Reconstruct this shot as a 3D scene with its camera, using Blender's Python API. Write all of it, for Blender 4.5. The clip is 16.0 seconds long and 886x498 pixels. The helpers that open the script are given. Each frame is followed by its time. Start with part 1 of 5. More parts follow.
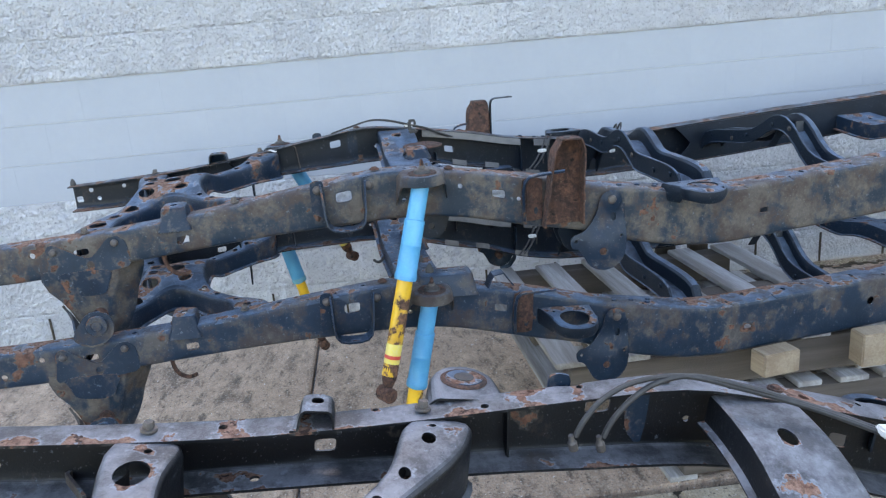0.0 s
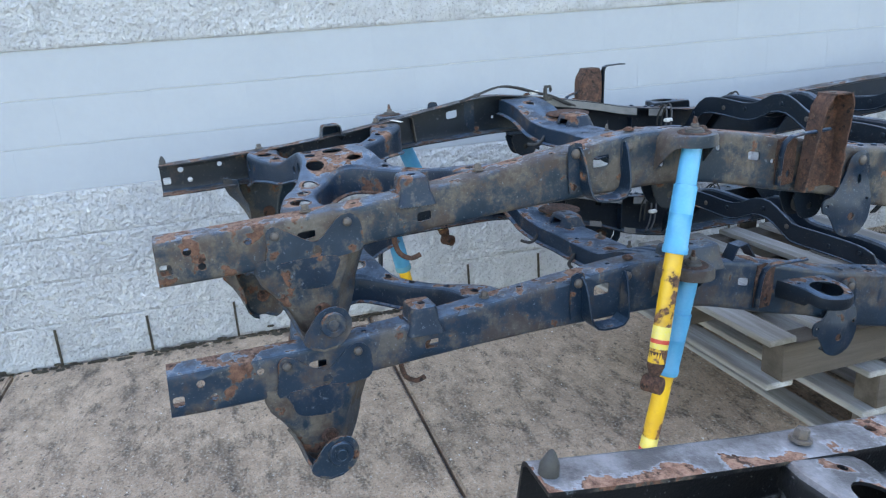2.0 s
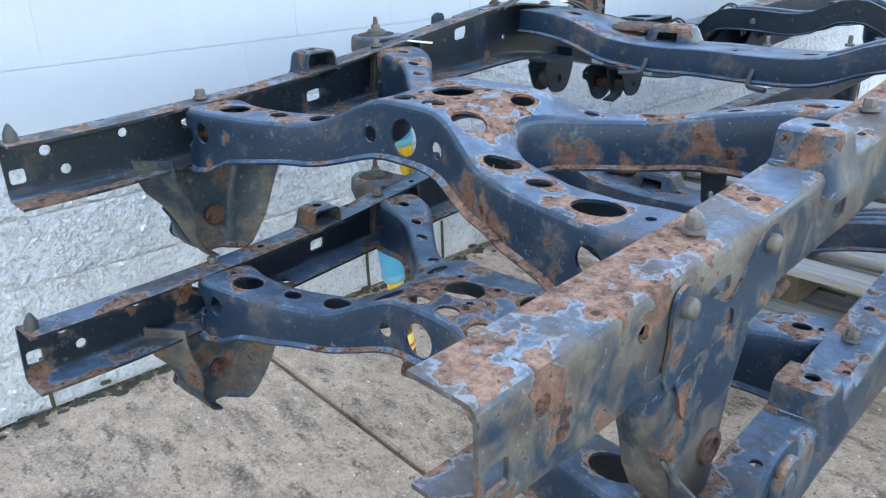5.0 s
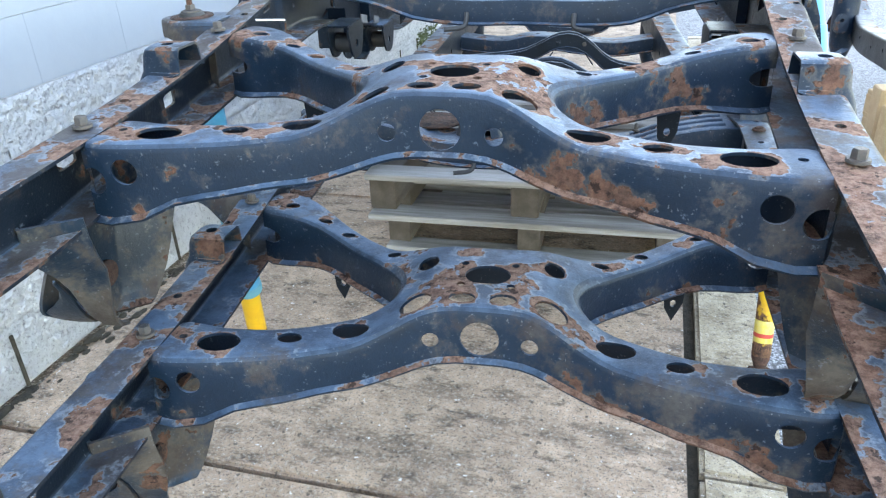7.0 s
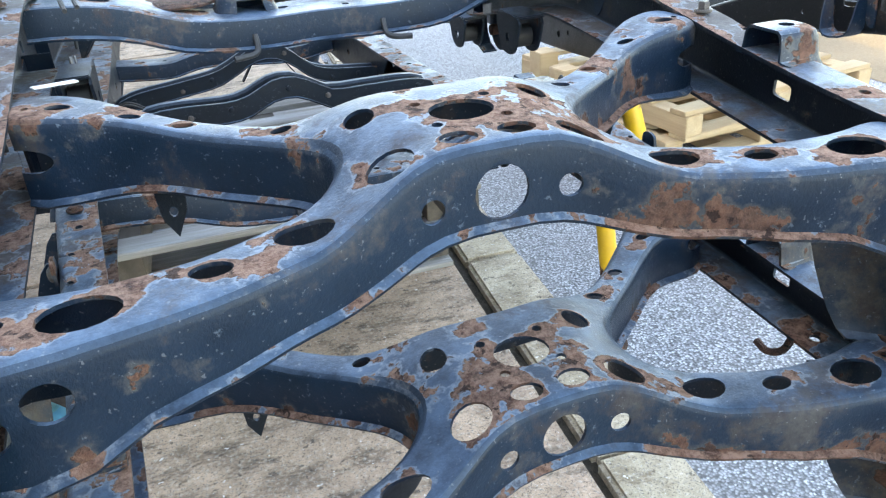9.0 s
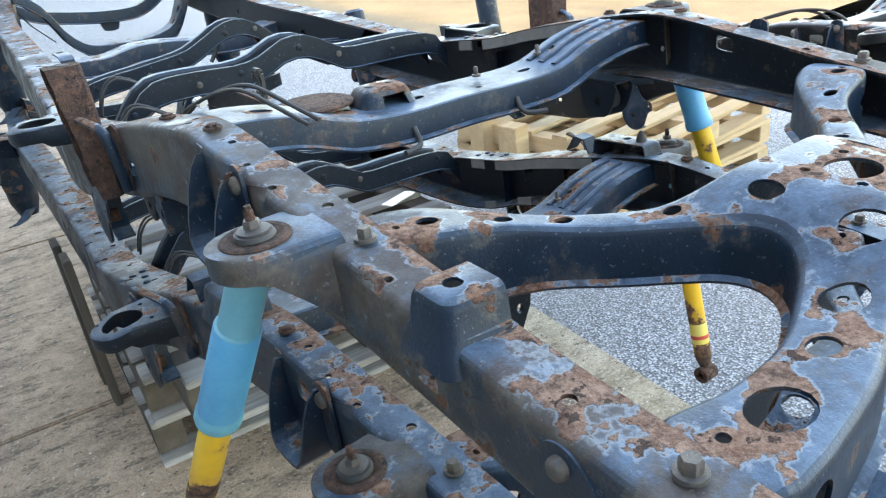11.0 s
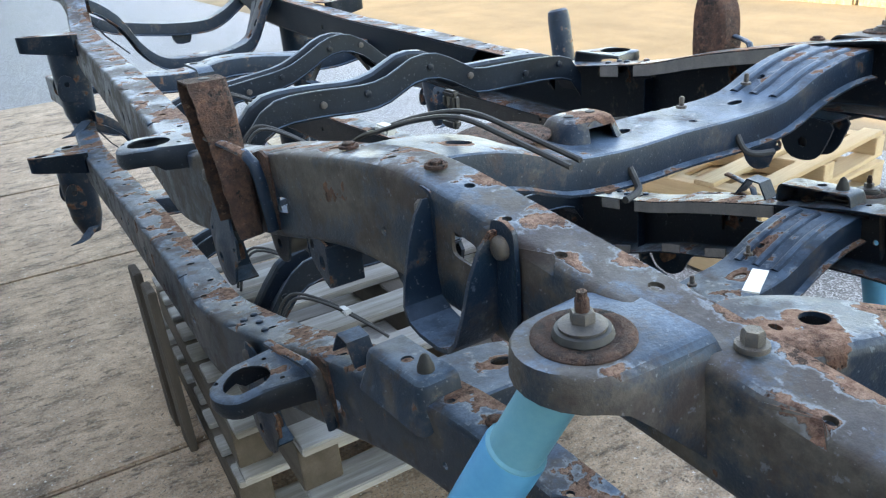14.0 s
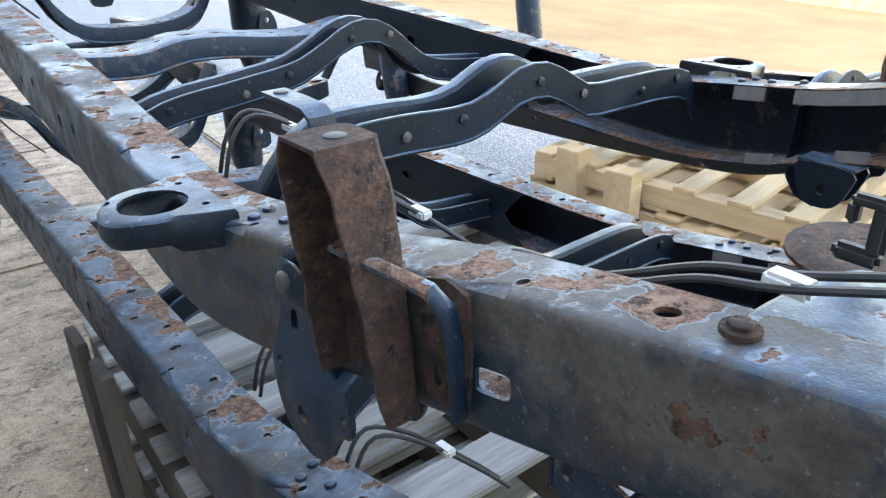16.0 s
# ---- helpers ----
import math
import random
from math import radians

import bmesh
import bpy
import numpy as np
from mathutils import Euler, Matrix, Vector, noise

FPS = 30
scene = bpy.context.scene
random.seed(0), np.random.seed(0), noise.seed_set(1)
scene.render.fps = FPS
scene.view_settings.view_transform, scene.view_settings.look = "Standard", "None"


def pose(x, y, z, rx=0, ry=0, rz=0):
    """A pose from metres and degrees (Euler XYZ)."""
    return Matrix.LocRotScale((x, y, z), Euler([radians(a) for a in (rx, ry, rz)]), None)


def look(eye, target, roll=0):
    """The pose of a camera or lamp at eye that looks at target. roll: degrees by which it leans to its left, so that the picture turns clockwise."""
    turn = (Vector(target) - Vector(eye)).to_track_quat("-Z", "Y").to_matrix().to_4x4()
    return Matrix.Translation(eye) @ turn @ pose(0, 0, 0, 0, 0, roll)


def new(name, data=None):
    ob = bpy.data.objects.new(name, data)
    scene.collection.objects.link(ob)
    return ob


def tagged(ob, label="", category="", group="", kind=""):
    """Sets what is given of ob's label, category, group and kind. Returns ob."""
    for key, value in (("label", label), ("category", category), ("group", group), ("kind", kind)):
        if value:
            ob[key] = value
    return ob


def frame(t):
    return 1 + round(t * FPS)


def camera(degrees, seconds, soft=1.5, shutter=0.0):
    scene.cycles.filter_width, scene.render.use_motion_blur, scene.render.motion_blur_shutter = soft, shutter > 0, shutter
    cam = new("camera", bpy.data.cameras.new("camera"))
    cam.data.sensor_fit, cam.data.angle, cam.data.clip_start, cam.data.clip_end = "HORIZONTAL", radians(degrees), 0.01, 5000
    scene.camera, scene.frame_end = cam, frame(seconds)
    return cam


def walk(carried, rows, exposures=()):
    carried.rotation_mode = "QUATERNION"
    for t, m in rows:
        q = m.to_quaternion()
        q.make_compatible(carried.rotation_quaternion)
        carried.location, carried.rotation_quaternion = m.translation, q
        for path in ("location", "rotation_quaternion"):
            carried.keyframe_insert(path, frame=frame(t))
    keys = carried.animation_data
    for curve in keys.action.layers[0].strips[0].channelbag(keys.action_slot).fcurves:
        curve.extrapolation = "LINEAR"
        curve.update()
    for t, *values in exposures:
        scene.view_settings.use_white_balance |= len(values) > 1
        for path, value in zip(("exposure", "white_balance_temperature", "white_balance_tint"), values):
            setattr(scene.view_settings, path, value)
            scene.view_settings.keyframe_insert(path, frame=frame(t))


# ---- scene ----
cam = camera(61.9, 16.0, soft=1.25)

PATH = [
    (0, (2.619, 0.789, 1.519), (0.719, 1.077, 0.963), -4.4),
    (0.5, (2.508, 0.516, 1.483), (0.617, 0.836, 0.917), -4.7),
    (1, (2.409, 0.273, 1.468), (0.531, 0.661, 0.901), -4.7),
    (1.5, (2.324, 0.002, 1.482), (0.472, 0.498, 0.91), -4.1),
    (2, (2.119, -0.118, 1.458), (0.314, 0.507, 0.864), -3.5),
    (2.5, (1.854, -0.202, 1.418), (0.119, 0.564, 0.784), -3.1),
    (3, (1.636, -0.345, 1.399), (-0.018, 0.547, 0.715), -2.9),
    (3.5, (1.433, -0.421, 1.353), (-0.142, 0.573, 0.623), -2.5),
    (4, (1.163, -0.409, 1.322), (-0.333, 0.681, 0.566), -1.8),
    (4.2, (1.112, -0.422, 1.318), (-0.36, 0.702, 0.564), -1.7),
    (6.3, (0.354, -0.524, 1.334), (-0.444, 1.099, 0.479), -2.3),
    (6.5, (0.347, -0.524, 1.357), (-0.339, 1.137, 0.479), -2.5),
    (7, (0.246, -0.686, 1.361), (-0.146, 1.049, 0.448), -2.5),
    (7.5, (0.098, -0.729, 1.338), (-0.057, 1.033, 0.405), -2.5),
    (8, (-0.047, -0.565, 1.328), (0.002, 1.198, 0.387), -2.7),
    (8.2, (-0.08, -0.518, 1.337), (0.066, 1.237, 0.388), -2.9),
    (10.3, (-0.483, -0.189, 1.368), (0.452, 1.297, 0.411), -6.6),
    (10.5, (-0.547, -0.16, 1.377), (0.392, 1.335, 0.436), -6.9),
    (11, (-0.729, -0.106, 1.439), (0.228, 1.428, 0.583), -7.3),
    (11.5, (-0.812, -0.061, 1.469), (0.167, 1.497, 0.687), -7.4),
    (12, (-0.82, -0.066, 1.463), (0.179, 1.505, 0.73), -7.2),
    (12.5, (-0.826, -0.075, 1.46), (0.17, 1.503, 0.74), -6.9),
    (13, (-0.831, -0.066, 1.459), (0.142, 1.518, 0.72), -6.5),
    (13.5, (-0.857, 0.038, 1.437), (0.08, 1.629, 0.666), -6.2),
    (14, (-0.833, 0.258, 1.42), (0.093, 1.843, 0.627), -5.6),
    (14.5, (-0.804, 0.378, 1.398), (0.145, 1.94, 0.587), -5.0),
    (15, (-0.846, 0.568, 1.417), (0.156, 2.095, 0.601), -3.6),
    (15.5, (-0.892, 0.735, 1.424), (0.169, 2.205, 0.579), -2.3),
    (16, (-0.834, 0.956, 1.417), (0.297, 2.353, 0.539), -1.1),
]
walk(cam, [(t, look(eye, target, roll)) for t, eye, target, roll in PATH], [(0.0, 2.95, 8050, 17), (2.0, 3.03, 8000, 14), (4.0, 3.38, 7950, 13), (6.5, 3.76, 8600, 12), (8.0, 3.80, 8600, 12), (10.5, 3.68, 9100, 11), (11.5, 3.52, 9100, 10), (12.5, 3.28, 9200, 10), (14.0, 3.44, 9150, 12), (16.0, 3.66, 9000, 14)])

# ---- world and sun: the place lies in the open shade of the building ----
SUN_EL, SUN_AZ = 33.5, 6.0        # elevation; the sun stands behind the wall, degrees off its normal
world = bpy.data.worlds.new("world")
scene.world = world
world.use_nodes = True
sky = world.node_tree.nodes.new("ShaderNodeTexSky")
sky.sky_type, sky.sun_disc = "NISHITA", False
sky.sun_elevation, sky.sun_rotation = radians(SUN_EL), radians(270 + SUN_AZ)
back = world.node_tree.nodes["Background"]
back.inputs[1].default_value = 0.15
world.node_tree.links.new(sky.outputs[0], back.inputs[0])
sun = new("sun", bpy.data.lights.new("sun", "SUN"))
sun.data.energy, sun.data.angle, sun.data.color = 0.52, radians(0.5), (1.0, 0.80, 0.20)
sun.matrix_world = look((-math.cos(radians(SUN_EL)) * 20, 2, math.sin(radians(SUN_EL)) * 20), (0, 0, 0))


# ---- materials ----
def material(name, rough=0.6, metal=0.0):
    m = bpy.data.materials.new(name)
    m.use_nodes = True
    nt = m.node_tree
    b = nt.nodes["Principled BSDF"]
    b.inputs["Roughness"].default_value, b.inputs["Metallic"].default_value = rough, metal
    return m, nt, b


def node(nt, kind, **sets):
    n = nt.nodes.new(kind)
    for k, v in sets.items():
        if k in n.inputs:
            n.inputs[k].default_value = v
    return n


def coords(nt, scale=(1, 1, 1), shift=True):
    """Object coordinates, shifted at random from object to object."""
    tc = nt.nodes.new("ShaderNodeTexCoord")
    mp = nt.nodes.new("ShaderNodeMapping")
    mp.inputs["Scale"].default_value = scale
    nt.links.new(tc.outputs["Object"], mp.inputs["Vector"])
    if shift:
        oi = nt.nodes.new("ShaderNodeObjectInfo")
        mu = nt.nodes.new("ShaderNodeMath")
        mu.operation = "MULTIPLY"
        mu.inputs[1].default_value = 37.0
        nt.links.new(oi.outputs["Random"], mu.inputs[0])
        nt.links.new(mu.outputs[0], mp.inputs["Location"])
    return mp.outputs[0]


def noisy(nt, vec, scale, detail=6.0, rough=0.6, lo=0.35, hi=0.65):
    n = node(nt, "ShaderNodeTexNoise", Scale=scale, Detail=detail, Roughness=rough)
    nt.links.new(vec, n.inputs["Vector"])
    r = nt.nodes.new("ShaderNodeMapRange")
    r.inputs["From Min"].default_value, r.inputs["From Max"].default_value = lo, hi
    nt.links.new(n.outputs["Fac"], r.inputs["Value"])
    return r.outputs[0]


def mix(nt, fac, a, b):
    m = nt.nodes.new("ShaderNodeMix")
    m.data_type = "RGBA"
    for s, v in ((0, fac), (6, a), (7, b)):
        if isinstance(v, (tuple, list)):
            m.inputs[s].default_value = (*v, 1)
        elif isinstance(v, float):
            m.inputs[s].default_value = v
        else:
            nt.links.new(v, m.inputs[s])
    return m.outputs[2]


def calc(nt, op, a, b=0.0):
    m = nt.nodes.new("ShaderNodeMath")
    m.operation, m.use_clamp = op, True
    for s, v in ((0, a), (1, b)):
        if isinstance(v, float):
            m.inputs[s].default_value = v
        else:
            nt.links.new(v, m.inputs[s])
    return m.outputs[0]


def bump(nt, b, height, strength=0.3, dist=0.01):
    n = node(nt, "ShaderNodeBump", Strength=strength, Distance=dist)
    nt.links.new(height, n.inputs["Height"])
    nt.links.new(n.outputs[0], b.inputs["Normal"])


def up_facing(nt, lo=0.55, hi=0.95):
    """1 where a surface faces the sky: painted sky reflection goes there, and standing water and so rust lie there."""
    g = nt.nodes.new("ShaderNodeNewGeometry")
    s = nt.nodes.new("ShaderNodeSeparateXYZ")
    nt.links.new(g.outputs["True Normal"], s.inputs[0])
    r = nt.nodes.new("ShaderNodeMapRange")
    r.inputs["From Min"].default_value, r.inputs["From Max"].default_value = lo, hi
    nt.links.new(s.outputs["Z"], r.inputs["Value"])
    return r.outputs[0]


RUST_DARK, RUST, RUST_PALE = (0.036, 0.019, 0.015), (0.130, 0.062, 0.041), (0.35, 0.215, 0.155)


def attribute(nt, name):
    a = nt.nodes.new("ShaderNodeAttribute")
    a.attribute_name = name
    return a.outputs["Fac"]


def summed(nt, a, b, k=1.0):
    """a + k * b, unclamped."""
    m = nt.nodes.new("ShaderNodeMath")
    m.operation = "MULTIPLY_ADD"
    nt.links.new(b, m.inputs[0])
    m.inputs[1].default_value = k
    nt.links.new(a, m.inputs[2])
    return m.outputs[0]


def ramp(nt, value, lo, hi, a=0.0, c=1.0):
    r = nt.nodes.new("ShaderNodeMapRange")
    for name, v in (("From Min", lo), ("From Max", hi), ("To Min", a), ("To Max", c)):
        r.inputs[name].default_value = v
    nt.links.new(value, r.inputs["Value"])
    return r.outputs[0]


def frame_paint(name, rust=0.0, paint=(0.0028, 0.0105, 0.0215), grime=0.5, tail=0.0, scuff=0.5, sky_tint=(0.092, 0.150, 0.222), sheen=0.24, flaky=0.66):
    """Dark blue chassis paint: pale sky reflection painted where it faces the sky, brown film in soft clouds, pale
    specks, and scabs of rust with a bleached rim, most of them round holes and along edges.
    """
    m, nt, b = material(name, 0.35)
    b.inputs["Specular IOR Level"].default_value = sheen
    v = coords(nt)
    up = up_facing(nt)
    edge = attribute(nt, "edge")
    fine = noisy(nt, v, 95.0, 5, 0.75, 0.33, 0.68)
    grain = noisy(nt, v, 260.0, 3, 0.7, 0.35, 0.65)
    tone = noisy(nt, v, 8.0, 8, 0.7, 0.36, 0.66)
    film = mix(nt, tone, paint, tuple(c * 1.8 for c in paint))
    # pale sky reflection painted in patches over upward faces
    tint_patch = calc(nt, "ADD", calc(nt, "MULTIPLY", noisy(nt, v, 11.0, 9, 0.76, 0.41, 0.59), 0.62), 0.22)
    film = mix(nt, calc(nt, "MULTIPLY", calc(nt, "MULTIPLY", up, tint_patch), 0.86), film, sky_tint)
    # thin brown film in soft clouds, with streaks that ran down
    cloud_n = node(nt, "ShaderNodeTexNoise", Scale=8.0, Detail=12.0, Roughness=0.72)
    nt.links.new(v, cloud_n.inputs["Vector"])
    run = coords(nt, (1, 1, 0.22))
    streak = noisy(nt, run, 26.0, 6, 0.66, 0.40, 0.66)
    cloud = ramp(nt, summed(nt, cloud_n.outputs["Fac"], streak, 0.05), 0.655 - 0.25 * grime, 0.735 - 0.23 * grime)
    dirt = mix(nt, noisy(nt, v, 13.0, 9, 0.72, 0.42, 0.58), (0.058, 0.036, 0.025), (0.112, 0.094, 0.074))
    dirt = mix(nt, calc(nt, "MULTIPLY", fine, 0.45), dirt, (0.022, 0.019, 0.016))
    film = mix(nt, calc(nt, "MULTIPLY", cloud, min(0.90, 0.42 + 0.5 * grime)), film, dirt)
    # pale specks, scuffs and tiny chips
    fleck = noisy(nt, v, 62.0, 6, 0.70, 0.655 - 0.045 * scuff, 0.70 - 0.045 * scuff)
    film = mix(nt, calc(nt, "MULTIPLY", calc(nt, "MULTIPLY", fleck, calc(nt, "ADD", calc(nt, "MULTIPLY", up, 0.45), 0.55)), 0.35 + 0.35 * scuff), film, (0.20, 0.25, 0.30))
    chip = noisy(nt, v, 210.0, 2, 0.5, 0.70 - 0.03 * scuff, 0.73 - 0.03 * scuff)
    film = mix(nt, calc(nt, "MULTIPLY", chip, 0.30), film, (0.22, 0.23, 0.24))
    film = mix(nt, calc(nt, "MULTIPLY", grain, 0.035), film, (0.06, 0.064, 0.07))
    # scabs of rust
    patch_n = node(nt, "ShaderNodeTexNoise", Scale=15.0, Detail=9.0, Roughness=0.60)
    nt.links.new(v, patch_n.inputs["Vector"])
    big_n = node(nt, "ShaderNodeTexNoise", Scale=3.4, Detail=2.0, Roughness=0.5)
    nt.links.new(v, big_n.inputs["Vector"])
    lift = summed(nt, patch_n.outputs["Fac"], big_n.outputs["Fac"], 0.30)
    lift = summed(nt, lift, up, 0.060)
    lift = summed(nt, lift, edge, 0.070)
    lift = summed(nt, lift, calc(nt, "MULTIPLY", edge, up), 0.055)
    if tail:
        tc = nt.nodes.new("ShaderNodeTexCoord")
        sp = nt.nodes.new("ShaderNodeSeparateXYZ")
        nt.links.new(tc.outputs["Object"], sp.inputs[0])
        lift = summed(nt, lift, ramp(nt, sp.outputs["Y"], 0.45, -0.02), tail)
    lo = 0.862 - 0.15 * rust
    halo, rim, core = ramp(nt, lift, lo - 0.055, lo - 0.006), ramp(nt, lift, lo - 0.038, lo - 0.006), ramp(nt, lift, lo, lo + 0.012)
    flake = mix(nt, noisy(nt, v, 40.0, 9, 0.78, 0.38, 0.60), RUST_DARK, RUST)
    bleach = calc(nt, "ADD", calc(nt, "MULTIPLY", up, 0.75), 0.22)
    flake = mix(nt, calc(nt, "MULTIPLY", calc(nt, "MULTIPLY", noisy(nt, v, 70.0, 7, 0.8, 0.40, 0.60), bleach), flaky), flake, RUST_PALE)
    crack_n = node(nt, "ShaderNodeTexNoise", Scale=48.0, Detail=5.0, Roughness=0.65)
    nt.links.new(v, crack_n.inputs["Vector"])
    crack = ramp(nt, crack_n.outputs["Fac"], 0.405, 0.375)
    flake = mix(nt, calc(nt, "MULTIPLY", crack, 0.85), flake, (0.020, 0.011, 0.009))
    col = mix(nt, calc(nt, "MULTIPLY", halo, 0.20), film, (0.13, 0.115, 0.095))
    pale = mix(nt, up, (0.115, 0.105, 0.090), (0.30, 0.36, 0.42))
    col = mix(nt, calc(nt, "MULTIPLY", rim, calc(nt, "ADD", calc(nt, "MULTIPLY", up, 0.20), 0.16)), col, pale)
    col = mix(nt, core, col, flake)
    nt.links.new(col, b.inputs["Base Color"])
    rough = calc(nt, "ADD", calc(nt, "MULTIPLY", cloud, 0.40), calc(nt, "MULTIPLY", tone, 0.25))
    rough = calc(nt, "ADD", rough, core)
    nt.links.new(ramp(nt, rough, 0.0, 1.0, 0.34, 0.92), b.inputs["Roughness"])
    relief = calc(nt, "ADD", calc(nt, "MULTIPLY", core, calc(nt, "ADD", calc(nt, "MULTIPLY", fine, 0.5), calc(nt, "MULTIPLY", calc(nt, "SUBTRACT", 1.0, crack), 0.45))), calc(nt, "MULTIPLY", grain, 0.05))
    bump(nt, b, relief, 0.75, 0.005)
    return m


def rotten(name):
    """Steel rusted through its skin: near-black scale, brown crust, orange bloom, deep pits and lifted flakes."""
    m, nt, b = material(name, 0.9)
    v = coords(nt)
    crust = noisy(nt, v, 26.0, 10, 0.76, 0.38, 0.62)
    bloom = noisy(nt, v, 62.0, 8, 0.8, 0.47, 0.66)
    broad = noisy(nt, v, 7.0, 4, 0.6, 0.40, 0.62)
    c = mix(nt, crust, (0.018, 0.012, 0.011), (0.085, 0.040, 0.027))
    c = mix(nt, calc(nt, "MULTIPLY", bloom, calc(nt, "ADD", calc(nt, "MULTIPLY", broad, 0.6), 0.15)), c, (0.28, 0.125, 0.078))
    c = mix(nt, noisy(nt, v, 110.0, 6, 0.75, 0.60, 0.70), c, (0.20, 0.135, 0.10))
    pit_n = node(nt, "ShaderNodeTexNoise", Scale=38.0, Detail=5.0, Roughness=0.65)
    nt.links.new(v, pit_n.inputs["Vector"])
    pit = ramp(nt, pit_n.outputs["Fac"], 0.40, 0.36)
    c = mix(nt, pit, c, (0.010, 0.007, 0.006))
    nt.links.new(c, b.inputs["Base Color"])
    bump(nt, b, calc(nt, "ADD", calc(nt, "MULTIPLY", crust, 0.55), calc(nt, "MULTIPLY", calc(nt, "SUBTRACT", 1.0, pit), 0.4)), 0.9, 0.010)
    return m


def plain(name, a, c, rough, scale, strength=0.15, metal=0.0, stretch=(1, 1, 1), dist=0.004, fine_scale=8.0, lo=0.35, hi=0.65):
    """Two tones mottled at two scales, with a fine relief."""
    m, nt, b = material(name, rough, metal)
    v = coords(nt, stretch)
    n1, n2 = noisy(nt, v, scale, 5, 0.6, lo, hi), noisy(nt, v, scale * fine_scale, 5, 0.7, 0.3, 0.7)
    nt.links.new(mix(nt, calc(nt, "ADD", calc(nt, "MULTIPLY", n1, 0.6), calc(nt, "MULTIPLY", n2, 0.4)), a, c), b.inputs["Base Color"])
    bump(nt, b, n2, strength, dist)
    return m


def wood(name, pale, dark, grain):
    m, nt, b = material(name, 0.8)
    v = coords(nt, (0.35, 6, 6))
    n1, n2 = noisy(nt, v, 3.0, 5, 0.6, 0.35, 0.65), noisy(nt, v, 22.0, 7, 0.75, 0.3, 0.7)
    oi = nt.nodes.new("ShaderNodeObjectInfo")
    c = mix(nt, n1, pale, dark)
    c = mix(nt, calc(nt, "MULTIPLY", n2, 0.6), c, grain)
    c = mix(nt, calc(nt, "MULTIPLY", oi.outputs["Random"], 0.35), c, dark)
    nt.links.new(c, b.inputs["Base Color"])
    bump(nt, b, n2, 0.4, 0.003)
    return m


def concrete(name, pale, mid, stain, streak=1.0):
    """Weathered concrete: dark stains drawn out one way, pale and dark grit, pits and crumbs."""
    m, nt, b = material(name, 0.85)
    v = coords(nt, shift=False)
    base = mix(nt, noisy(nt, v, 2.4, 9, 0.68, 0.36, 0.64), pale, mid)
    base = mix(nt, calc(nt, "MULTIPLY", noisy(nt, v, 17.0, 8, 0.75, 0.42, 0.66), 0.60), base, tuple(c * 0.50 for c in mid))
    s = coords(nt, (1.0, 2.2, 1.0), False)
    dark = calc(nt, "MULTIPLY", noisy(nt, s, 2.6, 10, 0.74, 0.50, 0.64), 0.85 * streak)
    base = mix(nt, dark, base, stain)
    blot = calc(nt, "MULTIPLY", noisy(nt, s, 8.0, 8, 0.74, 0.53, 0.63), 0.85 * streak)
    base = mix(nt, blot, base, tuple(c * 0.9 for c in stain))
    grit = noisy(nt, v, 95.0, 4, 0.8, 0.51, 0.62)
    base = mix(nt, calc(nt, "MULTIPLY", grit, 0.55), base, (0.68, 0.60, 0.50))
    sand = noisy(nt, v, 190.0, 3, 0.7, 0.54, 0.61)
    base = mix(nt, calc(nt, "MULTIPLY", sand, 0.70), base, (0.065, 0.053, 0.042))
    pit = noisy(nt, v, 44.0, 3, 0.5, 0.655, 0.69)
    base = mix(nt, calc(nt, "MULTIPLY", pit, 0.75), base, (0.05, 0.042, 0.035))
    crumb = noisy(nt, v, 60.0, 2, 0.5, 0.715, 0.735)
    base = mix(nt, crumb, base, (0.68, 0.64, 0.58))
    nt.links.new(base, b.inputs["Base Color"])
    bump(nt, b, calc(nt, "ADD", calc(nt, "MULTIPLY", grit, 0.5), calc(nt, "MULTIPLY", noisy(nt, v, 40.0, 5, 0.7, 0.3, 0.7), 0.5)), 0.6, 0.005)
    return m


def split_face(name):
    """White paint over torn block faces: pitted at two sizes, the pits' shade put into the colour."""
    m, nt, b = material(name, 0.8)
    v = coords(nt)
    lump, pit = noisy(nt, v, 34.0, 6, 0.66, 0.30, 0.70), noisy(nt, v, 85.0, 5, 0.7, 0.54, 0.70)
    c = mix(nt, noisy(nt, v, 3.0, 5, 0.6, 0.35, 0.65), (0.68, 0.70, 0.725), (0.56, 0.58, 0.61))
    # darkens the pits as their own shade would
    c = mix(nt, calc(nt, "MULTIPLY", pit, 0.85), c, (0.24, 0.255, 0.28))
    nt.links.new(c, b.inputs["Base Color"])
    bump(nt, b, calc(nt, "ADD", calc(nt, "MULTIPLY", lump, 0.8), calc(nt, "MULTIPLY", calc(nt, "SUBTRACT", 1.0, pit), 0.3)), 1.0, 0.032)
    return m


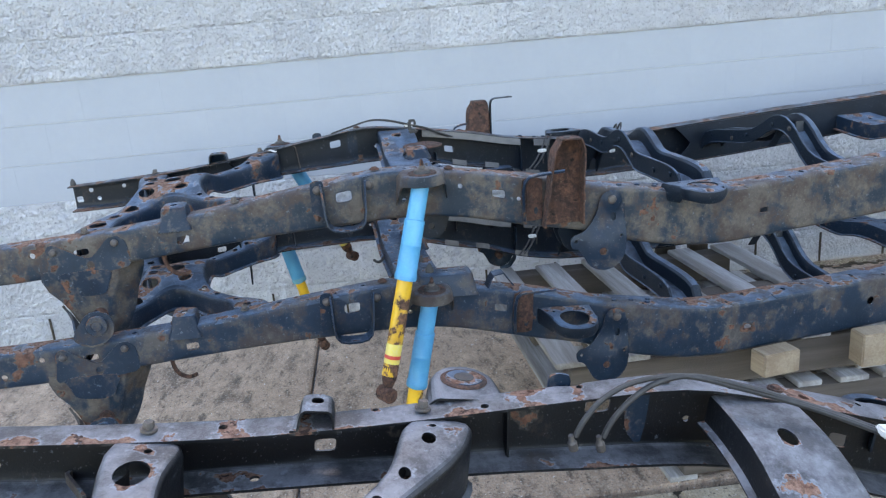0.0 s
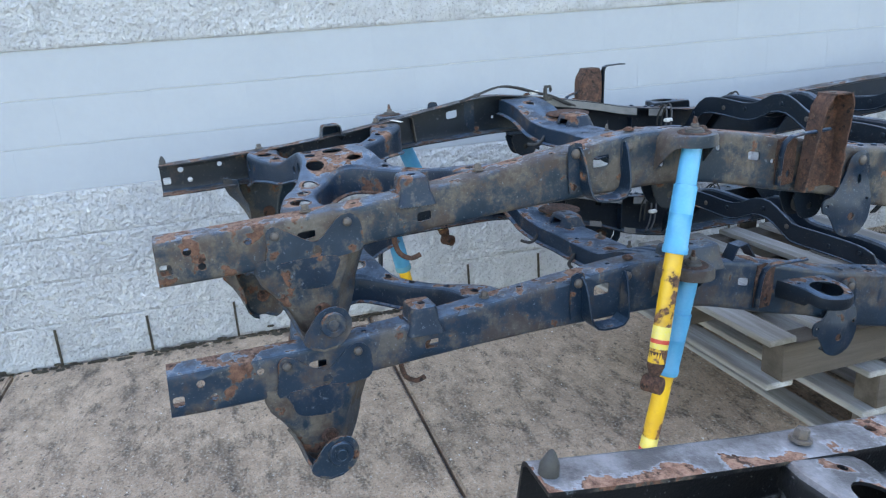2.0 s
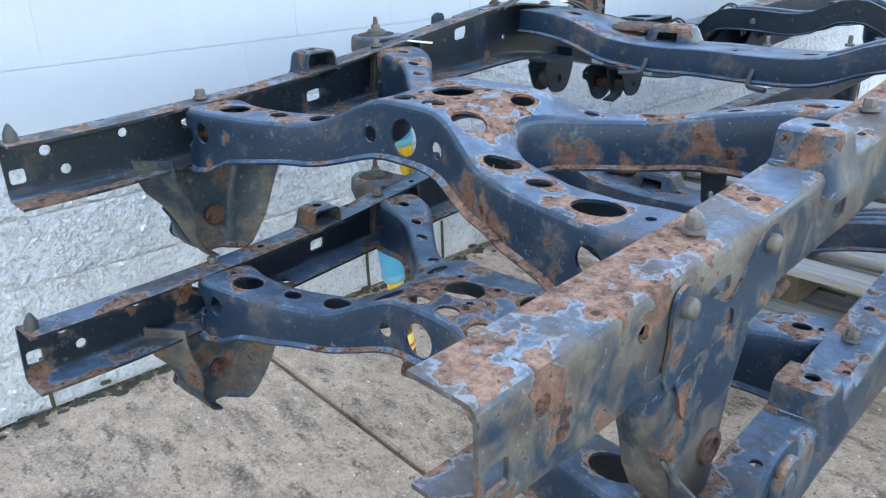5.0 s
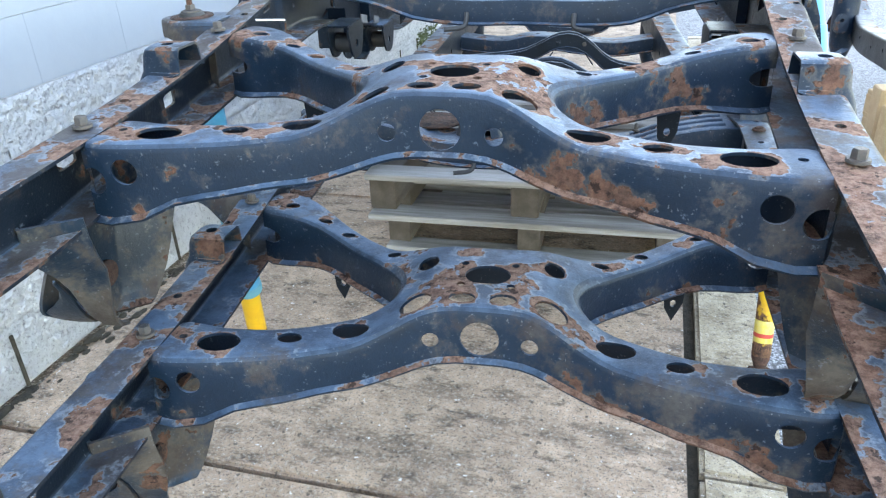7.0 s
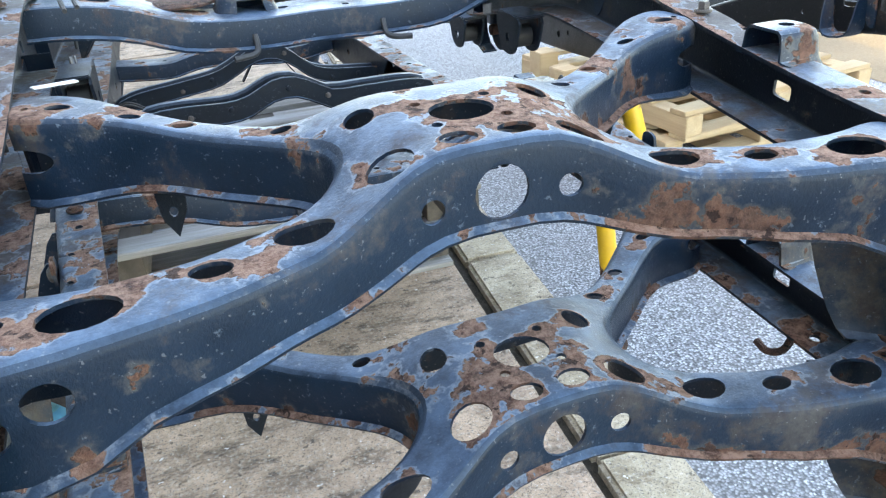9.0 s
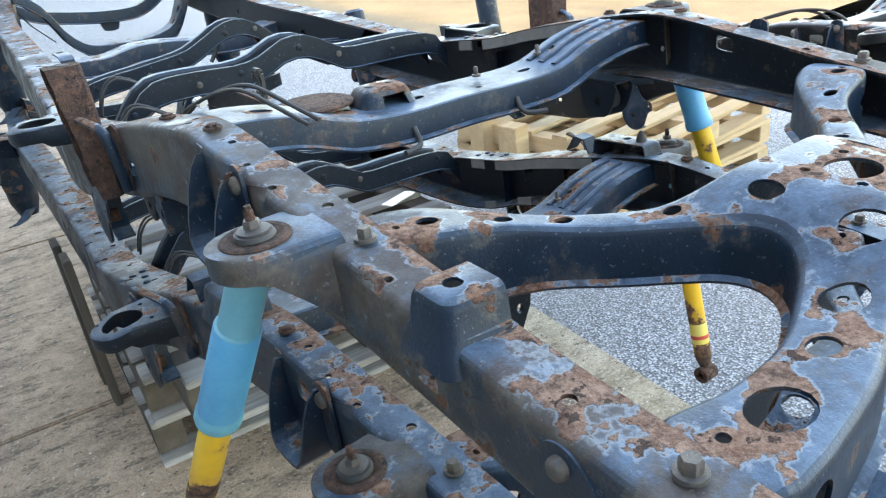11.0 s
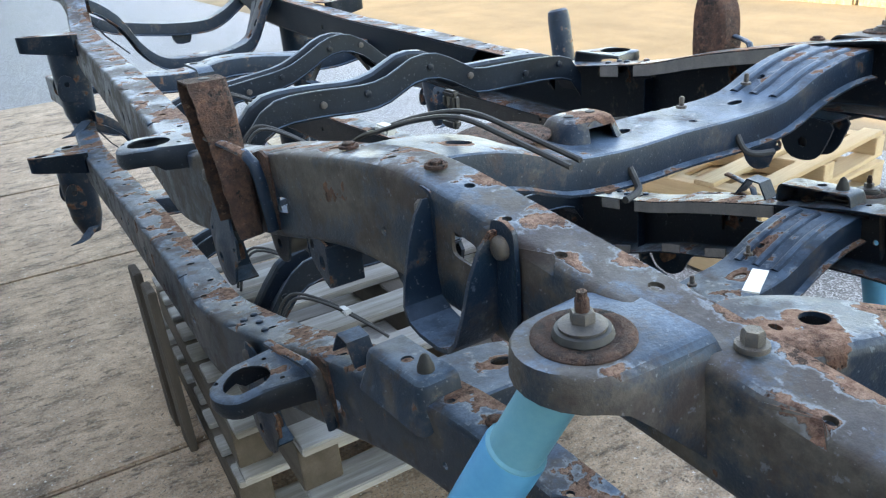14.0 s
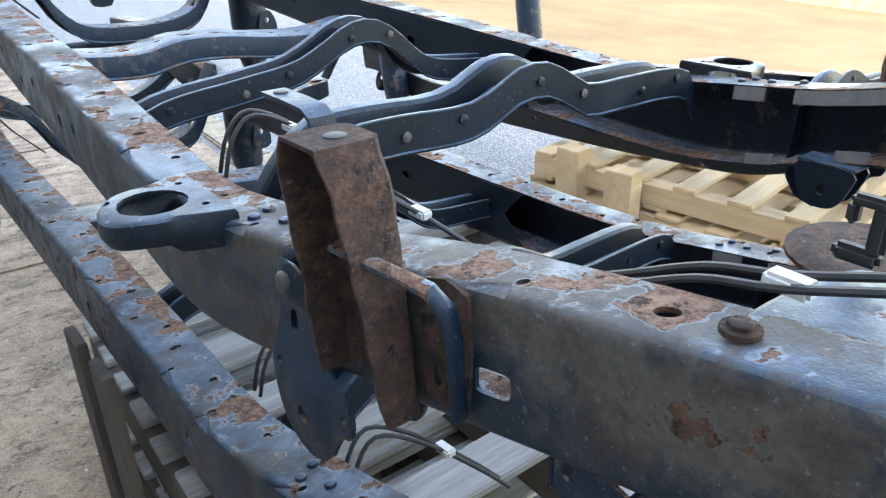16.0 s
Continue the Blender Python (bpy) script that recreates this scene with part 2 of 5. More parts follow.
def sun_tinted(name):
    """Old road surface with warm sunlight put into its sand colour, and darker tyre lines along it."""
    m, nt, b = material(name, 0.95)
    b.inputs["Specular IOR Level"].default_value = 0.04
    v, s = coords(nt, shift=False), coords(nt, (1.0, 0.12, 1.0), False)
    c = mix(nt, noisy(nt, v, 0.9, 8, 0.65, 0.35, 0.65), (0.235, 0.180, 0.118), (0.165, 0.130, 0.088))
    c = mix(nt, calc(nt, "MULTIPLY", noisy(nt, s, 1.5, 6, 0.6, 0.48, 0.66), 0.45), c, (0.135, 0.112, 0.080))
    c = mix(nt, calc(nt, "MULTIPLY", noisy(nt, v, 60.0, 4, 0.7, 0.45, 0.65), 0.4), c, (0.27, 0.22, 0.155))
    nt.links.new(c, b.inputs["Base Color"])
    bump(nt, b, noisy(nt, v, 60.0, 4, 0.7, 0.35, 0.65), 0.4, 0.005)
    return m


def rusty_yellow(name):
    """Yellow damper paint that gives way to flaking rust towards the foot."""
    m, nt, b = material(name, 0.45)
    v = coords(nt)
    tc = nt.nodes.new("ShaderNodeTexCoord")
    sp = nt.nodes.new("ShaderNodeSeparateXYZ")
    nt.links.new(tc.outputs["Object"], sp.inputs[0])
    n = node(nt, "ShaderNodeTexNoise", Scale=13.0, Detail=8.0, Roughness=0.6)
    nt.links.new(v, n.inputs["Vector"])
    lift = summed(nt, n.outputs["Fac"], ramp(nt, sp.outputs["Z"], -0.34, -0.47), 0.16)
    mask = ramp(nt, lift, 0.60, 0.63)
    gold = mix(nt, noisy(nt, v, 12.0, 5, 0.6, 0.35, 0.65), (0.74, 0.44, 0.02), (0.62, 0.34, 0.02))
    gold = mix(nt, calc(nt, "MULTIPLY", ramp(nt, lift, 0.53, 0.62), 0.5), gold, (0.40, 0.20, 0.04))
    crust = mix(nt, noisy(nt, v, 45.0, 8, 0.76, 0.38, 0.62), (0.030, 0.016, 0.012), (0.22, 0.105, 0.055))
    nt.links.new(mix(nt, mask, gold, crust), b.inputs["Base Color"])
    nt.links.new(ramp(nt, mask, 0.0, 1.0, 0.42, 0.9), b.inputs["Roughness"])
    bump(nt, b, calc(nt, "MULTIPLY", mask, noisy(nt, v, 60.0, 5, 0.7, 0.3, 0.7)), 0.7, 0.004)
    return m


def gravelly(name):
    """Asphalt worn to its stones."""
    m, nt, b = material(name, 0.75)
    v = coords(nt, shift=False)
    vo = node(nt, "ShaderNodeTexVoronoi", Scale=130.0)
    nt.links.new(v, vo.inputs["Vector"])
    sep = nt.nodes.new("ShaderNodeSeparateColor")
    nt.links.new(vo.outputs["Color"], sep.inputs[0])
    stone = mix(nt, sep.outputs[0], (0.080, 0.083, 0.088), (0.52, 0.535, 0.555))
    gap = nt.nodes.new("ShaderNodeMapRange")
    gap.inputs["From Min"].default_value, gap.inputs["From Max"].default_value = 0.35, 0.75
    nt.links.new(vo.outputs["Distance"], gap.inputs["Value"])
    c = mix(nt, gap.outputs[0], stone, (0.10, 0.102, 0.106))
    c = mix(nt, calc(nt, "MULTIPLY", noisy(nt, v, 1.3, 5, 0.6, 0.35, 0.65), 0.3), c, (0.19, 0.18, 0.17))
    nt.links.new(c, b.inputs["Base Color"])
    bump(nt, b, vo.outputs["Distance"], 0.6, 0.006)
    b.inputs["Specular IOR Level"].default_value = 0.3
    return m


PAINT = frame_paint("frame_paint", 0.32, grime=0.34)
PAINT_RUSTY = frame_paint("frame_paint_rusty", 0.53, grime=0.36)
PAINT_SCABBY = frame_paint("frame_paint_scabby", 0.80, grime=0.5)
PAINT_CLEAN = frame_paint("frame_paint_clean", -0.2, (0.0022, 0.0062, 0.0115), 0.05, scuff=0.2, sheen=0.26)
PAINT_BLACK = frame_paint("black_frame_paint", 0.05, (0.0024, 0.0030, 0.0040), 0.08, scuff=0.3, sky_tint=(0.205, 0.215, 0.235))
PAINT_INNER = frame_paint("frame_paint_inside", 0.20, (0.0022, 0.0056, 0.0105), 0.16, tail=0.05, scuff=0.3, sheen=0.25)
PAINT_BROWN = frame_paint("frame_paint_grimy", 0.34, paint=(0.0045, 0.0145, 0.0260), sheen=0.31, grime=0.80, tail=0.030)
PAINT_LOW = frame_paint("frame_paint_lower", 0.40, paint=(0.0045, 0.0145, 0.0275), sheen=0.31, grime=0.56, tail=0.012)
RUSTED = rotten("rusted_steel")
STEEL = plain("dull_steel", (0.055, 0.055, 0.056), (0.12, 0.10, 0.085), 0.55, 30, 0.2, 0.5)
BOLT = plain("bolt_steel", (0.045, 0.049, 0.054), (0.105, 0.080, 0.062), 0.5, 60, 0.3, 0.3)
BLUE = plain("blue_plastic", (0.03, 0.24, 0.43), (0.05, 0.30, 0.48), 0.42, 18, 0.05)
BLUE_WORN = plain("faded_blue_plastic", (0.06, 0.25, 0.33), (0.10, 0.30, 0.36), 0.5, 18, 0.05)
YELLOW = rusty_yellow("rusty_yellow_paint")
LABEL = plain("yellow_label", (0.7, 0.55, 0.05), (0.6, 0.5, 0.2), 0.4, 90, 0.0)
RED = plain("red_print", (0.5, 0.03, 0.02), (0.55, 0.08, 0.05), 0.5, 60, 0.0)
RUBBER = plain("black_rubber", (0.012, 0.012, 0.012), (0.03, 0.03, 0.03), 0.6, 40, 0.1)
WHITE_PLASTIC = plain("white_plastic", (0.58, 0.58, 0.55), (0.46, 0.45, 0.42), 0.5, 30, 0.0)
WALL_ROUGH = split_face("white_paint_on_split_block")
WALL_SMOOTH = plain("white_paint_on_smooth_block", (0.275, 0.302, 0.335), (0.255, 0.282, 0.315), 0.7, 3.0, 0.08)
MORTAR = plain("painted_mortar", (0.56, 0.57, 0.59), (0.50, 0.51, 0.53), 0.8, 20, 0.1)
DIRT = plain("damp_dirt", (0.03, 0.026, 0.02), (0.10, 0.085, 0.06), 0.95, 30, 0.8, dist=0.02)
SLAB = concrete("worn_concrete", (0.575, 0.405, 0.285), (0.425, 0.293, 0.205), (0.090, 0.063, 0.046), 1.0)
KERB = concrete("pale_concrete", (0.52, 0.43, 0.31), (0.40, 0.32, 0.215), (0.15, 0.105, 0.06), 0.85)
ASPHALT = gravelly("worn_asphalt")
SUN_TINTED = sun_tinted("sun_tinted_road")
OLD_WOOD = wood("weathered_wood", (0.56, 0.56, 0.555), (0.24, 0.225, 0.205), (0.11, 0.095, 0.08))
DARK_WOOD = wood("dark_weathered_wood", (0.135, 0.112, 0.092), (0.060, 0.048, 0.038), (0.06, 0.05, 0.04))
LIP = plain("dusty_grey_lip", (0.085, 0.088, 0.09), (0.15, 0.145, 0.14), 0.6, 25, 0.2)
WORN_PINE = wood("worn_pine", (0.40, 0.32, 0.22), (0.27, 0.20, 0.13), (0.15, 0.10, 0.06))
NEW_WOOD = wood("raw_pine", (0.58, 0.445, 0.27), (0.46, 0.33, 0.19), (0.33, 0.21, 0.11))
GRASS = plain("grass", (0.045, 0.068, 0.006), (0.22, 0.215, 0.02), 0.9, 5.0, 0.8, dist=0.03, fine_scale=7.0)
LEAF = plain("small_leaves", (0.05, 0.08, 0.02), (0.10, 0.12, 0.04), 0.6, 30, 0.1)
VAN_WHITE = plain("white_car_paint", (0.7, 0.7, 0.7), (0.66, 0.66, 0.66), 0.25, 3, 0.0)
GLASS_DARK = plain("dark_window_glass", (0.02, 0.022, 0.025), (0.03, 0.03, 0.03), 0.08, 3, 0.0)


# ---- building helpers ----
def link(name, bm, mat, parent=None, label="", smooth=38):
    me = bpy.data.meshes.new(name)
    bmesh.ops.recalc_face_normals(bm, faces=bm.faces)
    bm.to_mesh(me)
    bm.free()
    me.materials.append(mat)
    if smooth:
        me.polygons.foreach_set("use_smooth", [True] * len(me.polygons))
        me.set_sharp_from_angle(angle=radians(smooth))
    ob = new(name, me)
    ob.parent = parent
    if label:
        ob["label"] = label
    return ob


def part(name, bm, mat, parent, label="", smooth=38):
    return link(name, bm, mat, parent, label, smooth)


def thing(name, label, category, m=None, group="", kind=""):
    e = new(name)
    e.empty_display_size = 0.1
    if m is not None:
        e.matrix_world = m
    return tagged(e, label, category, group, kind)


def box(sx, sy, sz, at=(0, 0, 0), bev=0.0, m=None, bm=None):
    bm = bm or bmesh.new()
    r = bmesh.ops.create_cube(bm, size=1.0)
    mm = (m or Matrix()) @ Matrix.Translation(at) @ Matrix.Diagonal((sx, sy, sz, 1))
    bmesh.ops.transform(bm, matrix=mm, verts=r["verts"])
    if bev:
        es = list({e for v in r["verts"] for e in v.link_edges})
        bmesh.ops.bevel(bm, geom=es, offset=bev, segments=2, affect="EDGES", clamp_overlap=True)
    return bm


def lathe(rings, seg=20, m=None, bm=None):
    """A turned body about z from (radius, z) rings."""
    bm = bm or bmesh.new()
    loops = []
    for r, z in rings:
        loops.append([bm.verts.new((m or Matrix()) @ Vector((r * math.cos(a), r * math.sin(a), z))) for a in (2 * math.pi * k / seg for k in range(seg))])
    for a, c in zip(loops, loops[1:]):
        for k in range(seg):
            bm.faces.new((a[k], a[(k + 1) % seg], c[(k + 1) % seg], c[k]))
    bm.faces.new(loops[0][::-1])
    bm.faces.new(loops[-1])
    return bm


def tube(points, r, seg=8, bm=None):
    """A bent bar along points, smoothed."""
    bm = bm or bmesh.new()
    pts = [Vector(p) for p in points]
    fine = []
    for i in range(len(pts) - 1):
        p0, p1, p2, p3 = pts[max(i - 1, 0)], pts[i], pts[i + 1], pts[min(i + 2, len(pts) - 1)]
        for k in range(4):
            t = k / 4
            fine.append(0.5 * ((2 * p1) + (p2 - p0) * t + (2 * p0 - 5 * p1 + 4 * p2 - p3) * t * t + (3 * p1 - p0 - 3 * p2 + p3) * t ** 3))
    fine.append(pts[-1])
    loops, side = [], None
    for i, p in enumerate(fine):
        d = (fine[min(i + 1, len(fine) - 1)] - fine[max(i - 1, 0)]).normalized()
        if side is None:
            side = d.orthogonal().normalized()
        side = (side - d * side.dot(d)).normalized()
        other = d.cross(side)
        loops.append([bm.verts.new(p + r * (math.cos(a) * side + math.sin(a) * other)) for a in (2 * math.pi * k / seg for k in range(seg))])
    for a, c in zip(loops, loops[1:]):
        for k in range(seg):
            bm.faces.new((a[k], a[(k + 1) % seg], c[(k + 1) % seg], c[k]))
    bm.faces.new(loops[0][::-1])
    bm.faces.new(loops[-1])
    return bm


def inside(p, poly):
    hit, j = False, len(poly) - 1
    for i in range(len(poly)):
        a, c = poly[i], poly[j]
        if (a[1] > p[1]) != (c[1] > p[1]) and p[0] < (c[0] - a[0]) * (p[1] - a[1]) / (c[1] - a[1]) + a[0]:
            hit = not hit
        j = i
    return hit


def ring_of(h, n=16):
    """A hole: (u, v, ru, rv[, power]); power 2 is an ellipse, 5 a rounded slot."""
    u, v, ru, rv = h[:4]
    p = h[4] if len(h) > 4 else 2
    out = []
    for k in range(n):
        a = 2 * math.pi * (k + 0.5) / n
        c, s = math.cos(a), math.sin(a)
        out.append((u + ru * math.copysign(abs(c) ** (2 / p), c), v + rv * math.copysign(abs(s) ** (2 / p), s)))
    return out


def sheet(outline, grid, fmap, holes=(), th=0.004, bm=None):
    """Pressed sheet steel: a flat outline with holes, triangulated over a grid, folded into shape by fmap(u, v), and given its thickness."""
    from mathutils.geometry import delaunay_2d_cdt
    loops = [list(outline)] + [ring_of(h) for h in holes]
    verts, edges = [], []
    for lp in loops:
        s = len(verts)
        verts += [Vector(p) for p in lp]
        edges += [(s + k, s + (k + 1) % len(lp)) for k in range(len(lp))]
    for p in grid:
        if not inside(p, loops[0]):
            continue
        if any((p[0] - h[0]) ** 2 / (h[2] + 0.004) ** 2 + (p[1] - h[1]) ** 2 / (h[3] + 0.004) ** 2 < 1.3 for h in holes):
            continue
        verts.append(Vector(p))
    v2, _, f2, _, _, _ = delaunay_2d_cdt(verts, edges, [], 0, 1e-6)
    bm2 = bmesh.new()
    wear = bm2.verts.layers.float.new("edge")
    made = [bm2.verts.new(fmap(p[0], p[1])) for p in v2]
    rim = sum(len(lp) for lp in loops)
    for k in range(min(rim, len(made))):
        made[k][wear] = 1.0
    for f in f2:
        c = sum((v2[i] for i in f), Vector((0, 0))) / len(f)
        if inside(c, loops[0]) and not any(inside(c, lp) for lp in loops[1:]):
            try:
                bm2.faces.new([made[i] for i in f])
            except ValueError:
                pass
    bmesh.ops.delete(bm2, geom=[v for v in bm2.verts if not v.link_faces], context="VERTS")
    bmesh.ops.recalc_face_normals(bm2, faces=bm2.faces)
    if th:
        bmesh.ops.solidify(bm2, geom=bm2.faces[:], thickness=th)
    return bm2


def gridded(us, vs):
    return [(u, v) for u in us for v in vs]


def spans(a, c, step):
    n = max(1, round((c - a) / step))
    return [a + (c - a) * k / n for k in range(n + 1)]


def curve(points):
    """A smooth height over a length, through (s, value) points."""
    xs, ys = [p[0] for p in points], [p[1] for p in points]

    def at(s):
        if s <= xs[0]:
            return ys[0]
        if s >= xs[-1]:
            return ys[-1]
        i = max(k for k in range(len(xs) - 1) if xs[k] <= s)
        t = (s - xs[i]) / (xs[i + 1] - xs[i])
        slope = lambda k: 0.0 if k in (0, len(xs) - 1) else (ys[k + 1] - ys[k - 1]) / (xs[k + 1] - xs[k - 1])
        d = xs[i + 1] - xs[i]
        m0, m1 = slope(i) * d, slope(i + 1) * d
        return (2 * t ** 3 - 3 * t * t + 1) * ys[i] + (t ** 3 - 2 * t * t + t) * m0 + (-2 * t ** 3 + 3 * t * t) * ys[i + 1] + (t ** 3 - t * t) * m1
    return at


def smooth_outline(pts, per=4, closed=True):
    out, n = [], len(pts)
    for i in range(n if closed else n - 1):
        p = [pts[(i + k) % n] if closed else pts[min(max(i + k, 0), n - 1)] for k in (-1, 0, 1, 2)]
        for k in range(per):
            t = k / per
            out.append(tuple(0.5 * (2 * p[1][j] + (p[2][j] - p[0][j]) * t + (2 * p[0][j] - 5 * p[1][j] + 4 * p[2][j] - p[3][j]) * t * t
                             + (3 * p[1][j] - p[0][j] - 3 * p[2][j] + p[3][j]) * t ** 3) for j in (0, 1)))
    return out


def step01(x, a, c):
    t = min(max((x - a) / (c - a), 0), 1)
    return t * t * (3 - 2 * t)

# ---- setting: wall, slabs, kerb, asphalt, road edge ----
WALL_TURN = -3.7
SITE = Matrix.Translation((-1.475, 0.015, 0.02)) @ pose(0, 0, 0, 0, 0, WALL_TURN)   # x away from the wall, y along it


def ground_z(x, y):
    return -0.035 + 0.04 * max(0.0, y - 5.0)


def setting():
    bm = bmesh.new()
    xs = [-400, -60, -20, -6, -1.6, 0.3, 2, 4, 6, 8, 8.95, 9.15, 12, 20, 60, 400]
    ys = [-400, -60, -20, -8, -3, 0, 2, 4, 5, 6, 8, 12, 20, 35, 60, 120, 400]
    gv = [[bm.verts.new((x, y, min(ground_z(x, y), 4.0))) for y in ys] for x in xs]
    for i in range(len(xs) - 1):
        for j in range(len(ys) - 1):
            bm.faces.new((gv[i][j], gv[i + 1][j], gv[i + 1][j + 1], gv[i][j + 1]))
    tagged(link("ground", bm, ASPHALT), "worn grey asphalt yard with exposed stones", "ground", kind="structure")
    # road surface between yard and kerb, warm sunlight put into its colour
    bm = bmesh.new()
    rows = [[bm.verts.new((x, y, min(ground_z(x, y), 4.0) + 0.004)) for y in ys] for x in (3.6, 6.0, 8.0, 9.14)]
    for a, c in zip(rows, rows[1:]):
        for j in range(len(ys) - 1):
            bm.faces.new((a[j], c[j], c[j + 1], a[j + 1]))
    tagged(link("road", bm, SUN_TINTED), "worn road tinted with warm sunlight before the kerb", "road", kind="structure")
    # grass verge behind a raised kerb
    bm = bmesh.new()
    rows = [[bm.verts.new((x, y, min(ground_z(x, y), 4.0) + 0.14 + 0.05 * min(x - 9.3, 6))) for y in ys] for x in (9.35, 11, 14, 20, 60, 300)]
    for a, c in zip(rows, rows[1:]):
        for j in range(len(ys) - 1):
            bm.faces.new((a[j], c[j], c[j + 1], a[j + 1]))
    tagged(link("grass", bm, GRASS), "sunlit dry green lawn behind the road kerb", "grass", kind="structure")
    kerb = thing("road_kerb", "sunlit pale concrete kerb along the lawn", "kerb", kind="structure")
    y = -6.0
    while y < 60:
        z0, z1 = ground_z(0, y), ground_z(0, y + 2.96)
        bm = box(0.24, 2.96, 0.22, (9.23, y + 1.48, 0), 0.03)
        for v in bm.verts:
            v.co.z += (z0 if v.co.y < y + 1.48 else z1) + 0.05
        part("kerb_stone", bm, KERB, kerb)
        y += 3.0
    # concrete slabs between wall and asphalt
    slabs = thing("pavement", "worn stained concrete slabs beside the wall", "pavement", SITE, kind="structure")
    joints = [-6.0, -4.4, -2.7, -1.02, 0.655, 2.40, 4.29, 5.9, 7.4, 8.9]
    for a, c in zip(joints, joints[1:]):
        bm = box(1.915, c - a - 0.014, 0.12, (0.9775, (a + c) / 2, -0.08), 0.008)
        for v in bm.verts:
            if c > 5.5:
                v.co.z += ground_z(0, v.co.y) + 0.035
        part("slab", bm, SLAB, slabs)
    strip = thing("kerb_strip", "pale worn concrete edging strip along the slabs", "kerb", SITE @ pose(1.955, 0, 0, 0, 0, -0.6), kind="structure")
    y = -5.35
    while y < 9:
        bm = box(0.205, 1.03, 0.14, (0.103, y + 0.52, -0.082), 0.012)
        part("kerb_stone", bm, KERB, strip)
        y += 1.04
    bm = bmesh.new()
    box(0.06, 16, 0.02, (1.95, 2, -0.06), m=SITE, bm=bm)
    tagged(link("joint_gap", bm, DIRT), "dark dirt-filled gap beside the edging strip", "joint", kind="structure")
    # dirt that gathers along the wall's foot
    bm = bmesh.new()
    rng = random.Random(4)
    for k in range(560):
        y = rng.uniform(-2.5, 5)
        s = rng.uniform(0.003, 0.017)
        bmesh.ops.create_icosphere(bm, subdivisions=1, radius=s, matrix=SITE @ Matrix.Translation((0.02 + abs(rng.gauss(0, 0.03)), y, -0.018 + max(0.0, rng.gauss(-0.01, 0.015)))) @ Matrix.Diagonal((1, 1.7, 0.5, 1)))
    tagged(link("dirt_crumbs", bm, DIRT), "dark soil crumbs along the foot of the wall", "dirt", kind="stuff")


def blocks():
    """Block wall: four split-faced courses, three smooth ones, then split-faced again; open perpends at the foot."""
    w = thing("wall_west", "white painted concrete block wall with rough and smooth courses", "wall", SITE @ pose(0, 0, -0.012, 0.5), kind="structure")
    bm = box(0.30, 42, 3.5, (-0.152, 8, 1.74))
    part("backing", bm, MORTAR, w, smooth=0)
    rng = random.Random(7)
    rough = []
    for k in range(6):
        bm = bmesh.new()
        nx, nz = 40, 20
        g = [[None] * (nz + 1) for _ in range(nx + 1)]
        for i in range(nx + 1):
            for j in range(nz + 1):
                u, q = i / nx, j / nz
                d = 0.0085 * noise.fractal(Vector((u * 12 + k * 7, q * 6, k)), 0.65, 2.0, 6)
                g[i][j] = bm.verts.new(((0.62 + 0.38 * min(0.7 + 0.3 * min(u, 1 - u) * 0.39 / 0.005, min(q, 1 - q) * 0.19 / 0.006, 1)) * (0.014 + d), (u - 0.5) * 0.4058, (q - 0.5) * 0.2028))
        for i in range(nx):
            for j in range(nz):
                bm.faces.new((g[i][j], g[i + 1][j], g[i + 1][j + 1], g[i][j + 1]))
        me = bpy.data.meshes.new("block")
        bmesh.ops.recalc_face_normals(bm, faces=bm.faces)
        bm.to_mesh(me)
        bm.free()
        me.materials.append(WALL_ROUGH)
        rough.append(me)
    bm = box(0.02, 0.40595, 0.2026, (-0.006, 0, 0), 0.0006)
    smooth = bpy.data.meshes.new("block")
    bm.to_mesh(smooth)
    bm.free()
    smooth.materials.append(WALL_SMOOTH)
    far = bmesh.new()
    for course in range(17):
        is_smooth = 4 <= course <= 6
        for n in range(-9, 60):
            y = 0.203 + 0.406 * n + (0.203 if course in (0, 1) or (course > 1 and course % 2) else 0.0)
            z = 0.1015 + 0.2045 * course
            near = -2.2 < y < 6.2 and course < 11
            if near:
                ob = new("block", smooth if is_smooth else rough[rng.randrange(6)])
                ob.parent = w
                ob.matrix_basis = pose(rng.uniform(-0.0002, 0.0002) if is_smooth else rng.uniform(-0.0015, 0.0015), y, z)
            else:
                box(0.03 if not is_smooth else 0.02, 0.392, 0.193, (0.0, y, z), 0, bm=far)
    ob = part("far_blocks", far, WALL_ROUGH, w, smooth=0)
    ob["kind"] = "stuff"
    # open perpend joints at the foot
    for n in range(-6, 16):
        part("weep_slot", box(0.006, 0.011, 0.18, (0.019, 0.406 * n, 0.09)), DIRT, w)
    # the building's parapet and roof close the place behind
    b = link("roof", box(14, 42, 0.25, (-7.2, 8, 3.4), m=SITE), WALL_SMOOTH, smooth=0)
    tagged(b, "plain flat roof edge of the white building", "roof", kind="structure")


